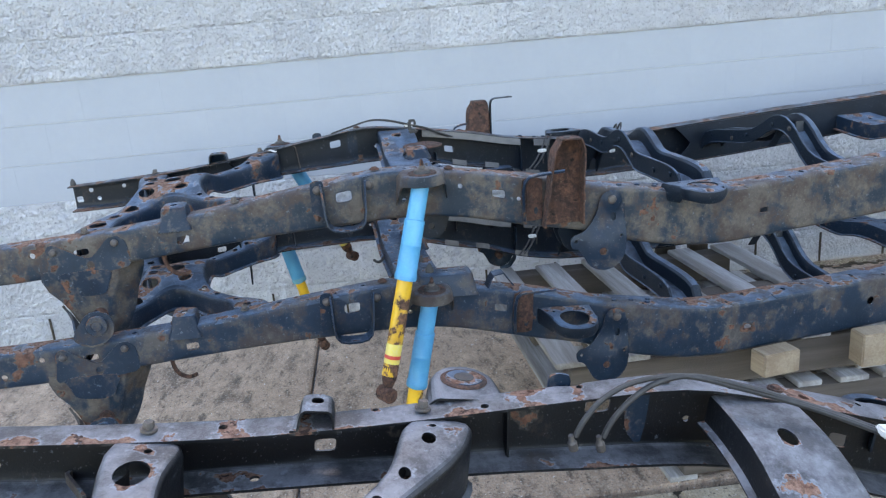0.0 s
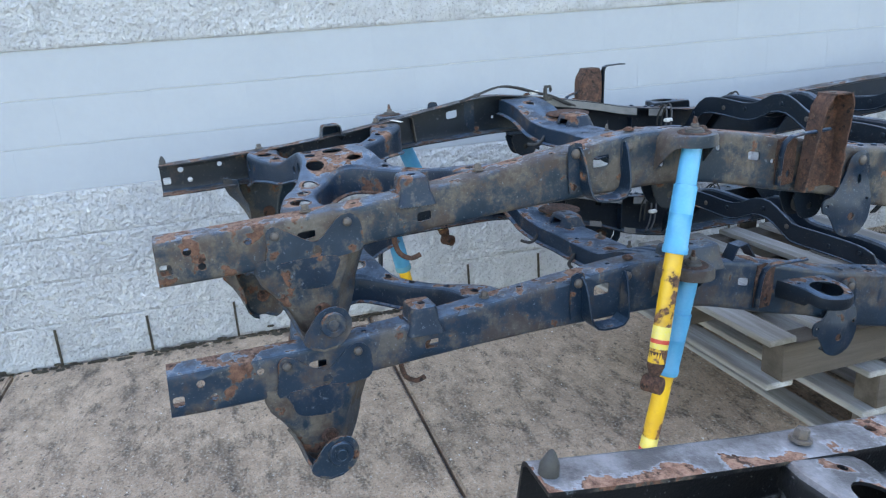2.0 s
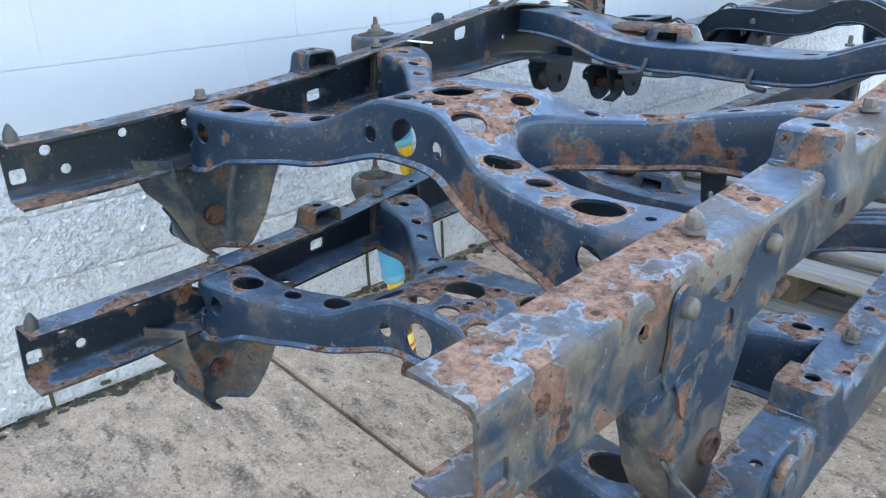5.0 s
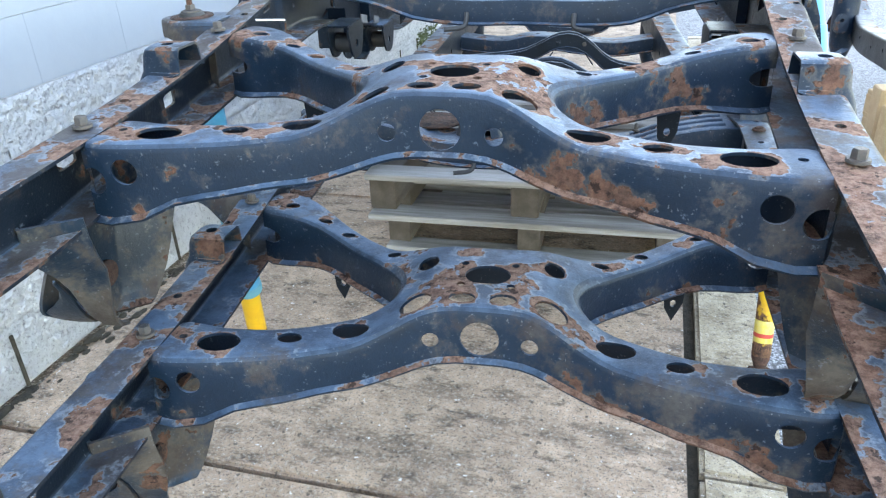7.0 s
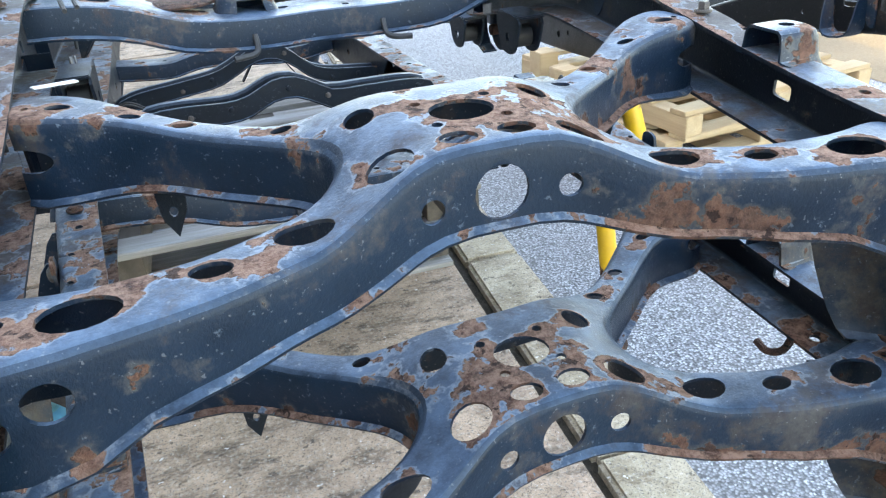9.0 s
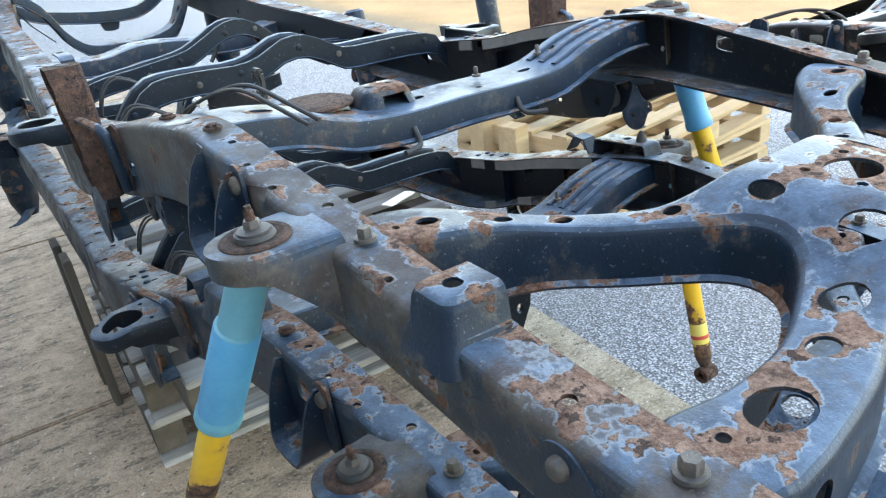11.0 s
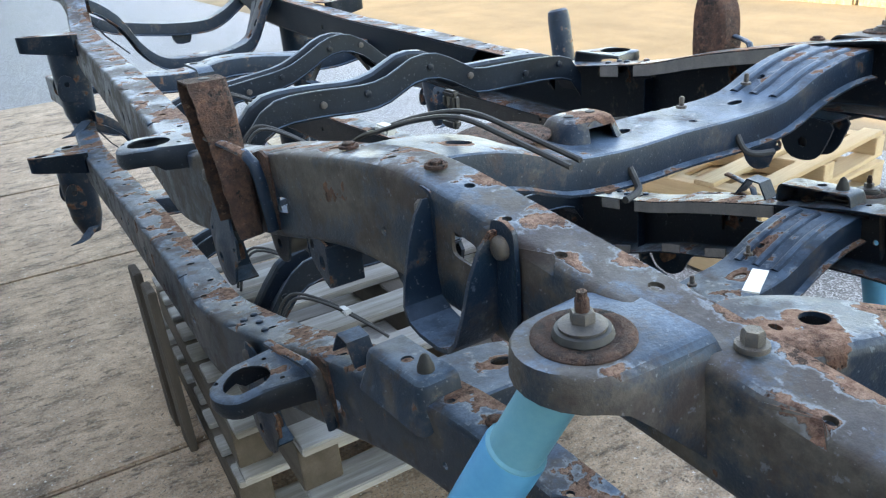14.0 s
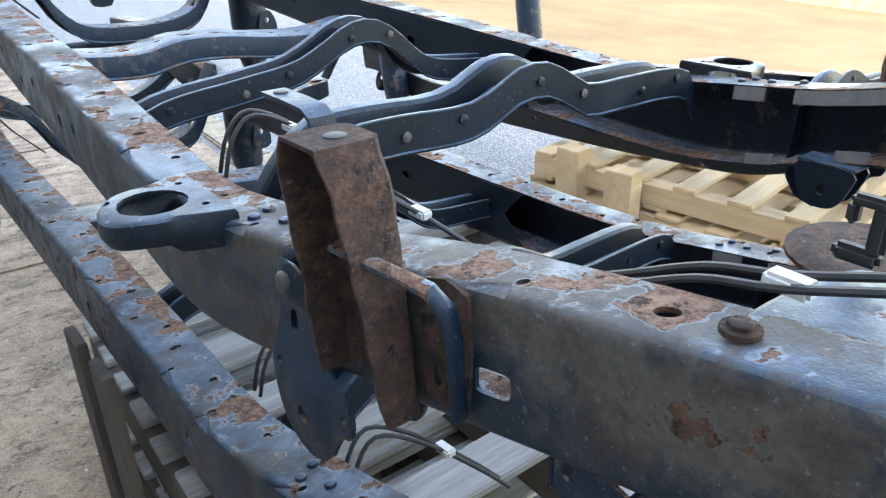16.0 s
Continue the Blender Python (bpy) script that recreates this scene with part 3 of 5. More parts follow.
# ---- the ladder chassis ----
TOP = curve([(-0.24, -0.012), (0, -0.004), (0.2, 0.008), (0.36, 0.024), (0.57, 0.053), (0.76, 0.081), (0.95, 0.104), (1.1, 0.09), (1.38, 0.045), (1.55, 0.008),
             (1.75, -0.018), (1.9, -0.034), (2.1, -0.028), (2.45, -0.005), (2.7, 0.012), (3.2, 0.038), (3.55, 0.066), (3.9, 0.10), (4.15, 0.15), (4.35, 0.215), (4.6, 0.29), (5.1, 0.31)])
BOT = curve([(-0.24, -0.112), (0, -0.107), (0.2, -0.087), (0.55, -0.056), (0.77, -0.043), (1.07, -0.038), (1.38, -0.1), (1.5, -0.122), (1.65, -0.168),
             (1.87, -0.2), (2.15, -0.19), (2.46, -0.172), (2.75, -0.148), (3.2, -0.105), (3.8, -0.05), (4.15, 0.0), (4.35, 0.07), (4.6, 0.15), (5.1, 0.17)])
HALF = curve([(-0.24, 0.497), (0.2, 0.503), (0.6, 0.515), (1.3, 0.555), (1.86, 0.60), (2.2, 0.59), (2.67, 0.575), (3.2, 0.562), (3.7, 0.552), (4.0, 0.525), (4.3, 0.485), (4.7, 0.47), (5.1, 0.47)])
FLW = curve([(0.0, 0.066), (0.9, 0.068), (1.25, 0.082), (1.8, 0.092), (3.0, 0.098), (5.1, 0.09)])
FL, H0, RC = 0.066, 0.12, 0.012


def rail_map(side, y0=-0.24):
    def f(u, v):
        top, bot, half = TOP(u), BOT(u), HALF(u)
        h = top - bot
        k = h / H0
        rv = RC / k
        if v < FL - RC:
            a, z = RC + (FL - RC - v) * (FLW(u) - RC) / (FL - RC), top
        elif v < FL + rv:
            t = (v - FL + RC) / (RC + rv) * math.pi / 2
            a, z = RC - RC * math.sin(t), top - RC + RC * math.cos(t)
        elif v < FL + H0 - rv:
            a, z = 0.0, top - (v - FL) * k
        elif v < FL + H0 + RC:
            t = (v - (FL + H0 - rv)) / (RC + rv) * math.pi / 2
            a, z = RC - RC * math.cos(t), bot + RC - RC * math.sin(t)
        else:
            a, z = RC + (v - FL - H0 - RC) * (FLW(u) - RC) / (FL - RC), bot
        return Vector((side * (half - a), u, z))
    return f


def rail(side, root, mat, front, variant):
    """One side member: a channel, open towards the middle at its tail, boxed from the hump on."""
    y1 = front
    vs = [0.0, FL * 0.5, FL - RC, FL - RC * 0.5, FL, FL + RC * 0.5, FL + RC, FL + 0.03, FL + 0.06, FL + 0.09, FL + H0 - RC, FL + H0 - RC * 0.5, FL + H0,
          FL + H0 + RC * 0.5, FL + H0 + RC, FL + H0 + 0.03, 2 * FL + H0]
    us = spans(-0.21, y1, 0.05)
    web = lambda y, f, ry, rz, p=2: (y, FL + f * H0, ry, rz * H0 / (TOP(y) - BOT(y)), p)
    holes = [web(-0.145, 0.30, 0.009, 0.009), web(-0.120, 0.66, 0.0085, 0.0085), web(-0.02, 0.30, 0.008, 0.008), web(0.375, 0.62, 0.017, 0.011, 5), web(0.105, 0.42, 0.020, 0.009, 5),
             web(0.824, 0.36, 0.022, 0.014, 5), web(0.99, 0.62, 0.006, 0.006), *((web(1.258, 0.40, 0.018, 0.011, 5), web(1.315, 0.46, 0.006, 0.006), web(1.344, 0.46, 0.012, 0.012)) if side > 0 else (web(1.30, 0.60, 0.020, 0.013, 5),)),
             web(2.05, 0.5, 0.014, 0.008, 5), web(2.5, 0.45, 0.014, 0.014), web(2.62, 0.55, 0.017, 0.017), web(2.85, 0.4, 0.011, 0.011), web(3.0, 0.6, 0.011, 0.011), web(3.2, 0.4, 0.012, 0.012), web(3.45, 0.5, 0.008, 0.008), web(3.75, 0.4, 0.009, 0.009),
             web(-0.192, 0.62, 0.012, 0.012, 5),
             (0.22, 0.035, 0.007, 0.007), (0.62, 0.02, 0.007, 0.007), (0.70, 0.05, 0.006, 0.006), (0.86, 0.03, 0.006, 0.006), (1.0, 0.04, 0.006, 0.006),
             (1.03, 0.02, 0.005, 0.005), (1.18, 0.03, 0.010, 0.007), (1.3, 0.04, 0.005, 0.005), (1.62, 0.03, 0.006, 0.006), (2.2, 0.03, 0.007, 0.007),
             (1.70, 0.05, 0.005, 0.005), (1.86, 0.022, 0.006, 0.004), (1.98, 0.045, 0.005, 0.005), (2.06, 0.02, 0.007, 0.005), (2.14, 0.05, 0.004, 0.004), (2.28, 0.02, 0.005, 0.005), (2.46, 0.025, 0.006, 0.006),
             (2.55, 0.05, 0.005, 0.005), (2.82, 0.022, 0.005, 0.005), (2.95, 0.045, 0.006, 0.006), (3.1, 0.03, 0.005, 0.005), (3.3, 0.03, 0.006, 0.006), (3.5, 0.04, 0.005, 0.005), (3.8, 0.03, 0.006, 0.006), (0.78, 0.045, 0.005, 0.005), (0.45, 0.05, 0.005, 0.005),
             (2.35, 0.045, 0.005, 0.005), (2.7, 0.03, 0.006, 0.006), (0.27, 2 * FL + H0 - 0.03, 0.008, 0.008)]
    holes = [h for h in holes if h[0] < y1 - 0.05]
    if side > 0 and variant == "top":
        holes.append(web(1.15, 0.3, 0.007, 0.007))
    edge = [(u, 0.0) for u in us] + [(y1, v) for v in vs[1:-1]] + [(u, vs[-1]) for u in us[::-1]] + [(-0.21, v) for v in vs[-2:0:-1]]
    bm = sheet(edge, gridded(us[1:-1], vs[1:-1]), rail_map(side), holes, 0.0045)
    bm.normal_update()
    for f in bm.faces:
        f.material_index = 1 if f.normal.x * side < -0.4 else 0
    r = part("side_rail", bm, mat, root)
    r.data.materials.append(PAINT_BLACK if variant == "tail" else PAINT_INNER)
    # inner plate that boxes the rail
    ya = 2.3
    ua = spans(ya, y1, 0.06)
    pts = [(u, 0.0) for u in ua] + [(y1, 0.5)] + [(u, 1.0) for u in ua[::-1]] + [(ya + 0.03, 0.8), (ya + 0.07, 0.5), (ya + 0.03, 0.2)]
    slots = [(2.52, 0.45, 0.012, 0.07), (2.8, 0.5, 0.018, 0.08), (3.1, 0.5, 0.012, 0.08), (3.5, 0.5, 0.012, 0.1)]
    slots = [s for s in slots if s[0] < y1 - 0.05]
    inner = lambda u, v: Vector((side * (HALF(u) - FLW(u) + 0.004), u, TOP(u) - 0.006 - v * (TOP(u) - BOT(u) - 0.012)))
    part("inner_plate", sheet(pts, gridded(ua[1:-1], [0.15, 0.5, 0.85]), inner, slots, 0.004), PAINT_CLEAN, r)
    return r


# plan of the X-shaped brace, right half, from the tail centre round to the front centre
X_PLAN = [(0.06, 0.170), (0.125, 0.150), (0.20, 0.118), (0.29, 0.085), (0.440, 0.068), (0.440, 0.166), (0.36, 0.163), (0.28, 0.172), (0.205, 0.205), (0.150, 0.240), (0.136, 0.280),
          (0.165, 0.330), (0.23, 0.385), (0.33, 0.462), (0.448, 0.500), (0.448, 0.592), (0.37, 0.575), (0.28, 0.497), (0.20, 0.426), (0.13, 0.388), (0.06, 0.372)]


def x_height(x, y):
    a = abs(x)
    rear = 0.049 - 0.049 * step01(a, 0.04, 0.19)
    fore = 0.053 - 0.030 * step01(a, 0.06, 0.18) + 0.022 * step01(a, 0.24, 0.42)
    k = step01(y, 0.2, 0.34)
    return rear * (1 - k) + fore * k


def x_skirt(x, y):
    """How far the folded sides reach below the top."""
    a = abs(x)
    foot = -0.032 - 0.028 * step01(a, 0.03, 0.18) - 0.010 * step01(a, 0.2, 0.31) - 0.034 * step01(a, 0.30, 0.40)
    fore = x_height(x, y) - 0.066 - 0.034 * step01(a, 0.26, 0.43)
    k = step01(y, 0.22, 0.34)
    return x_height(x, y) - (foot * (1 - k) + fore * k)


def x_brace(root, mat):
    half = X_PLAN
    ring = half + [(-x, y) for x, y in half[::-1]]
    out = smooth_outline(ring, 4)
    holes = [(0, 0.272, 0.034, 0.029), (-0.029, 0.2035, 0.019, 0.015), (0.029, 0.2035, 0.019, 0.015)]
    for s in (-1, 1):
        holes += [(s * 0.096, 0.3125, 0.016, 0.020), (s * 0.096, 0.2035, 0.023, 0.025), (s * 0.1835, 0.171, 0.027, 0.020), (s * 0.2635, 0.142, 0.018, 0.013),
                  (s * 0.3585, 0.118, 0.031, 0.024), (s * 0.1675, 0.3785, 0.012, 0.009), (s * 0.415, 0.125, 0.006, 0.006), (s * 0.038, 0.305, 0.006, 0.006), (s * 0.036, 0.242, 0.006, 0.006)]
    holes += [(-0.266, 0.448, 0.012, 0.009), (-0.321, 0.487, 0.012, 0.009), (-0.397, 0.526, 0.014, 0.011), (-0.432, 0.535, 0.004, 0.006),
              (0.231, 0.424, 0.011, 0.009), (0.324, 0.487, 0.012, 0.009), (0.411, 0.526, 0.014, 0.011), (0.434, 0.535, 0.004, 0.006)]
    n = len(out)
    # inward normals for the rounded edge
    cl = []
    for k in range(n):
        a, c = out[k - 1], out[(k + 1) % n]
        t = Vector((c[0] - a[0], c[1] - a[1])).normalized()
        cl.append(Vector((-t.y, t.x)))
    if not inside((out[5][0] + cl[5].x * 0.003, out[5][1] + cl[5].y * 0.003), out):
        cl = [-c for c in cl]
    inset = [(p[0] + c.x * 0.011, p[1] + c.y * 0.011) for p, c in zip(out, cl)]
    pts = gridded([k * 0.02 for k in range(-22, 23)], [0.04 + 0.02 * k for k in range(29)])
    pts = [p for p in pts if inside(p, inset) and min((p[0] - q[0]) ** 2 + (p[1] - q[1]) ** 2 for q in inset) > 1e-4]
    bm = sheet(inset, pts, lambda u, v: Vector((u, v, x_height(u, v))), holes, 0)
    # folded sides with a small outward lip
    wear = bm.verts.layers.float["edge"]
    look_up = {(round(v.co.x, 5), round(v.co.y, 5)): v for v in bm.verts}
    prev = [look_up.get((round(p[0], 5), round(p[1], 5))) or bm.verts.new((p[0], p[1], x_height(*p))) for p in inset]
    for q in prev:
        q[wear] = 0.0
    for off, dz in ((0.0065, -0.0016), (0.002, -0.006), (0.0, -0.012), (0.0, -0.040), (-0.001, -0.0775), (-0.010, -0.082)):
        cur = []
        for p, c in zip(out, cl):
            q = (p[0] + c.x * off, p[1] + c.y * off)
            deep = x_skirt(*p) / 0.082 if dz < -0.03 else 1.0
            cur.append(bm.verts.new((q[0], q[1], x_height(*p) + dz * deep)))
            cur[-1][wear] = 0.9 if dz < -0.07 else (0.25 if dz < -0.03 else 0.0)
        for k in range(n):
            j = (k + 1) % n
            if max(abs(out[k][0]), abs(out[j][0])) > 0.4375 and abs(out[k][0] - out[j][0]) < 0.004:
                continue
            bm.faces.new((prev[k], prev[j], cur[j], cur[k]))
        prev = cur
    bmesh.ops.delete(bm, geom=[v for v in bm.verts if not v.link_faces], context="VERTS")
    bmesh.ops.recalc_face_normals(bm, faces=bm.faces)
    bmesh.ops.solidify(bm, geom=bm.faces[:], thickness=0.004)
    for v in bm.verts:
        v.co = Vector((min(max(v.co.x, -0.45), 0.45), min(max(v.co.y, 0.05), 0.61), min(max(v.co.z, -0.115), 0.06)))
    # openings of the tail face
    xb = link("x_brace", bm, mat, root, smooth=40)
    cut = bmesh.new()
    for x, yc, zc, ru in ((0, 0.172, 0.001, 0.027), (-0.069, 0.168, -0.004, 0.012), (0.069, 0.168, -0.004, 0.012), (0.385, 0.078, -0.036, 0.017), (-0.385, 0.078, -0.036, 0.017), (0.430, 0.074, -0.050, 0.018), (-0.430, 0.074, -0.050, 0.018)):
        bmesh.ops.create_cone(cut, segments=20, radius1=ru, radius2=ru, depth=0.05, cap_ends=True, matrix=Matrix.Translation((x, yc, zc)) @ pose(0, 0, 0, 90))
    for side in (-1, 1):
        bmesh.ops.create_cone(cut, segments=20, radius1=0.014, radius2=0.014, depth=0.05, cap_ends=True, matrix=Matrix.Translation((side * 0.438, 0.497, -0.004)) @ pose(0, 0, 0, 90) @ Matrix.Diagonal((2.0, 1.0, 1.0, 1.0)))
    cutter = bpy.data.objects.new("cutter", bpy.data.meshes.new("cutter"))
    cut.to_mesh(cutter.data)
    cut.free()
    scene.collection.objects.link(cutter)
    cutter.parent = root
    md = xb.modifiers.new("cut", "BOOLEAN")
    md.operation, md.object, md.solver = "DIFFERENCE", cutter, "EXACT"
    bpy.context.view_layer.update()
    dg = bpy.context.evaluated_depsgraph_get()
    dg.update()
    me = bpy.data.meshes.new_from_object(xb.evaluated_get(dg))
    xb.modifiers.clear()
    if len(me.polygons) > 200:
        xb.data = me
        me.set_sharp_from_angle(angle=radians(40))
    bpy.data.objects.remove(cutter)
    return xb


def hat_member(name, root, mat, path, width, depth, wide_top=0.6, groove=0.0, lip=0.012, x0=-0.5, x1=0.5, y=0.0, holes=(), sway=None, label=""):
    """A pressed crossmember: a hat section swept from side to side; path gives its top's height over x."""
    prof = []
    w, t = width / 2, width / 2 * wide_top
    if groove:
        prof = [(-w - 0.004, -depth - 0.002), (-w, -depth), (-w, -0.002), (-w + 0.002, 0.0), (-w + 0.008, 0.0), (-w + 0.010, -0.003), (-w + 0.013, -groove), (w * 0.30, -groove),
                (w * 0.40, -0.008), (w * 0.50, -0.001), (w * 0.62, 0.0), (w * 0.84, 0.0), (w * 0.95, -0.003), (w, -0.012), (w, -depth), (w + 0.004, -depth - 0.002)]
    else:
        prof = [(-w - lip, -depth), (-w, -depth + 0.003), (-w * 0.985, -0.007), (-w * 0.96, -0.002), (-w * 0.9, 0.0), (-w * 0.3, 0.0), (w * 0.3, 0.0), (w * 0.9, 0.0), (w * 0.96, -0.002),
                (w * 0.985, -0.007), (w, -depth + 0.003), (w + lip, -depth)]
    lens = [0.0]
    for a, c in zip(prof, prof[1:]):
        lens.append(lens[-1] + math.dist(a, c))

    def f(u, v):
        k = max(i for i in range(len(lens) - 1) if lens[i] <= v + 1e-7)
        s = (v - lens[k]) / (lens[k + 1] - lens[k])
        a = prof[k][0] + (prof[k + 1][0] - prof[k][0]) * s
        z = prof[k][1] + (prof[k + 1][1] - prof[k][1]) * s
        return Vector((u, y + a + (sway(u) if sway else 0), path(u) + z))
    us = spans(x0, x1, 0.035)
    T = lens[-1]
    edge = [(u, 0.0) for u in us] + [(x1, v) for v in lens[1:-1]] + [(u, T) for u in us[::-1]] + [(x0, v) for v in lens[-2:0:-1]]
    mid = T / 2
    hs = [(h[0], mid + h[1], *h[2:]) for h in holes]
    cm = part(name, sheet(edge, gridded(us[1:-1], lens[1:-1]), f, hs, 0.004), mat, root, label, smooth=24)
    if groove:
        for k in range(7):
            x = x0 + 0.08 + (x1 - x0 - 0.16) * k / 6 + (0.03 if k % 2 else 0.0)
            d = Matrix.Translation((x, y - w - 0.003, path(x) - 0.022 - 0.012 * (k % 2))) @ pose(0, 0, 0, 90)
            part("dimple", lathe([(0.0085, -0.002), (0.0085, 0.0012), (0.007, 0.002)], 14, d), STEEL if k in (1, 4) else mat, cm)
    return cm


def bolt(root, at, r=0.0075, h=0.011, mat=None, turn=None):
    m = Matrix.Translation(at) @ (turn or Matrix())
    bm = lathe([(r * 1.7, 0), (r * 1.7, 0.003), (r * 1.65, 0.004)], 18, m)
    lathe([(r * 1.15, 0.004), (r * 1.15, 0.004 + h * 0.8), (r * 0.95, 0.004 + h)], 6, m, bm)
    return part("bolt", bm, mat or BOLT, root)


def rivet(root, at, side, r=0.011):
    m = Matrix.Translation(at) @ pose(0, 0, 0, 0, 90 * side)
    return part("rivet", lathe([(r, -0.004), (r, 0.001), (r * 0.9, 0.0035), (r * 0.6, 0.0055), (r * 0.2, 0.0062)], 14, m), BOLT, root)


def strip_bracket(points, width, th, along=Vector((1, 0, 0)), bev=0.002):
    """A flat bar bent through points, its width running along one axis."""
    bm = bmesh.new()
    pts = [Vector(p) for p in points]
    n = len(pts)
    L = []
    for i, p in enumerate(pts):
        d = (pts[min(i + 1, n - 1)] - pts[max(i - 1, 0)]).normalized()
        nrm = d.cross(along).normalized()
        wide = width[i] if isinstance(width, list) else width
        L.append([bm.verts.new(p + along * (wide * s) + nrm * (th * q)) for s, q in ((0, -0.5), (1, -0.5), (1, 0.5), (0, 0.5))])
    for a, c in zip(L, L[1:]):
        for k in range(4):
            bm.faces.new((a[k], a[(k + 1) % 4], c[(k + 1) % 4], c[k]))
    bm.faces.new(L[0])
    bm.faces.new(L[-1])
    return bm


def shackle_hanger(root, side):
    """Saddle plate on the web, notched in a V, with a tapered hanger below: a hollow cheek, a flap welded over it, and an outer ear with the spring's bush."""
    h = HALF(0.1)
    xo = side * (h + 0.004)
    pl = [(0.016, -0.104), (0.017, -0.060), (0.017, -0.026), (0.028, -0.012), (0.046, -0.014), (0.092, -0.044), (0.124, -0.056), (0.150, -0.036), (0.178, -0.008), (0.198, -0.002), (0.216, -0.010),
          (0.227, -0.032), (0.227, -0.084), (0.19, -0.096), (0.10, -0.103)]
    f = lambda u, v: Vector((xo, u, v))
    p = part("hanger_plate", sheet(smooth_outline(pl, 3), gridded(spans(0.02, 0.22, 0.03), [-0.03, -0.06, -0.09]), f, [(0.124, -0.078, 0.0105, 0.013)], 0.004), PAINT_LOW, root)
    rivet(root, (xo + side * 0.004, 0.036, -0.031), side, 0.010)
    rivet(root, (xo + side * 0.004, 0.196, -0.021), side, 0.010)
    bm = bmesh.new()
    lv = [(-0.085, -0.018, 0.200, 0.072), (-0.115, -0.016, 0.196, 0.072), (-0.145, -0.004, 0.184, 0.070), (-0.175, 0.022, 0.172, 0.066), (-0.205, 0.040, 0.165, 0.060), (-0.235, 0.052, 0.161, 0.054),
          (-0.262, 0.064, 0.157, 0.048), (-0.284, 0.082, 0.148, 0.042), (-0.292, 0.100, 0.134, 0.040)]
    L = []
    for z, a, c, w in lv:
        xi, xx = side * (h - w), side * (h + 0.0015)
        ci, ai = c + 0.045 - 0.02 * step01(z, -0.2, -0.29), a + 0.046 - 0.046 * step01(z, -0.12, -0.26)
        L.append([bm.verts.new(q) for q in ((xx - side * 0.014, a, z), (xx - side * 0.004, a + 0.006, z), (xx, a + 0.016, z), (xx, c - 0.016, z), (xx - side * 0.004, c - 0.006, z), (xx - side * 0.014, c, z), (xi, ci, z), (xi, ai, z))])
    for a, c in zip(L, L[1:]):
        for k in (0, 1, 2, 3, 4, 5):
            bm.faces.new((a[k], a[k + 1], c[k + 1], c[k]))
        bm.faces.new((a[7], a[0], c[0], c[7]))
    bmesh.ops.recalc_face_normals(bm, faces=bm.faces)
    bmesh.ops.solidify(bm, geom=bm.faces[:], thickness=0.005)
    hg = part("spring_hanger", bm, PAINT_BROWN, root)
    # the tail wall that runs out to the ear
    bm = bmesh.new()
    L = []
    for z, a, w in ((-0.185, 0.029, 0.003), (-0.205, 0.041, 0.009), (-0.225, 0.050, 0.022), (-0.245, 0.057, 0.044), (-0.262, 0.065, 0.066), (-0.280, 0.080, 0.074), (-0.289, 0.105, 0.074), (-0.284, 0.135, 0.074)):
        L.append([bm.verts.new((side * (h + w * k), a - 0.004 * math.sin(k * math.pi), z)) for k in (0, 0.33, 0.66, 1.0)])
    for a, c in zip(L, L[1:]):
        for k in range(3):
            bm.faces.new((a[k], a[k + 1], c[k + 1], c[k]))
    bmesh.ops.recalc_face_normals(bm, faces=bm.faces)
    bmesh.ops.solidify(bm, geom=bm.faces[:], thickness=0.005)
    part("wall", bm, PAINT_BROWN, hg)
    ear = [(0.062, -0.258), (0.080, -0.225), (0.105, -0.197), (0.135, -0.189), (0.160, -0.200), (0.172, -0.228), (0.164, -0.258), (0.140, -0.280), (0.105, -0.288), (0.078, -0.278)]
    fe = lambda u, v: Vector((side * (h + 0.073), u, v))
    part("ear", sheet(smooth_outline(ear, 3), [(0.12, -0.23), (0.10, -0.25), (0.14, -0.25)], fe, [(0.13, -0.228, 0.009, 0.009)], 0.005), PAINT_LOW, hg)
    flap = [(0.038, -0.095), (0.165, -0.095), (0.160, -0.135), (0.148, -0.158), (0.120, -0.164), (0.075, -0.160), (0.052, -0.150), (0.042, -0.125)]
    ff = lambda u, v: Vector((side * (h + 0.005 - 0.06 * max(0.0, -0.15 - v)), u, v))
    part("flap", sheet(smooth_outline(flap, 3), [(0.08, -0.12), (0.12, -0.12), (0.10, -0.145)], ff, (), 0.004), PAINT_RUSTY, hg)
    m = Matrix.Translation((side * (h - 0.010), 0.122, -0.221)) @ pose(0, 0, 0, 0, 90 * side)
    part("bush", lathe([(0.020, 0), (0.020, 0.015), (0.018, 0.018), (0.013, 0.018), (0.011, 0.014)], 20, m), RUSTED, hg)
    m = Matrix.Translation((side * (h + 0.070), 0.130, -0.228)) @ pose(0, 0, 0, 0, 90 * side)
    part("bush", lathe([(0.026, 0), (0.028, 0.003), (0.028, 0.010), (0.0265, 0.012), (0.0165, 0.012), (0.015, 0.0105), (0.0125, 0.0105), (0.011, 0.013), (0.005, 0.013)], 28, m), PAINT_LOW, hg)


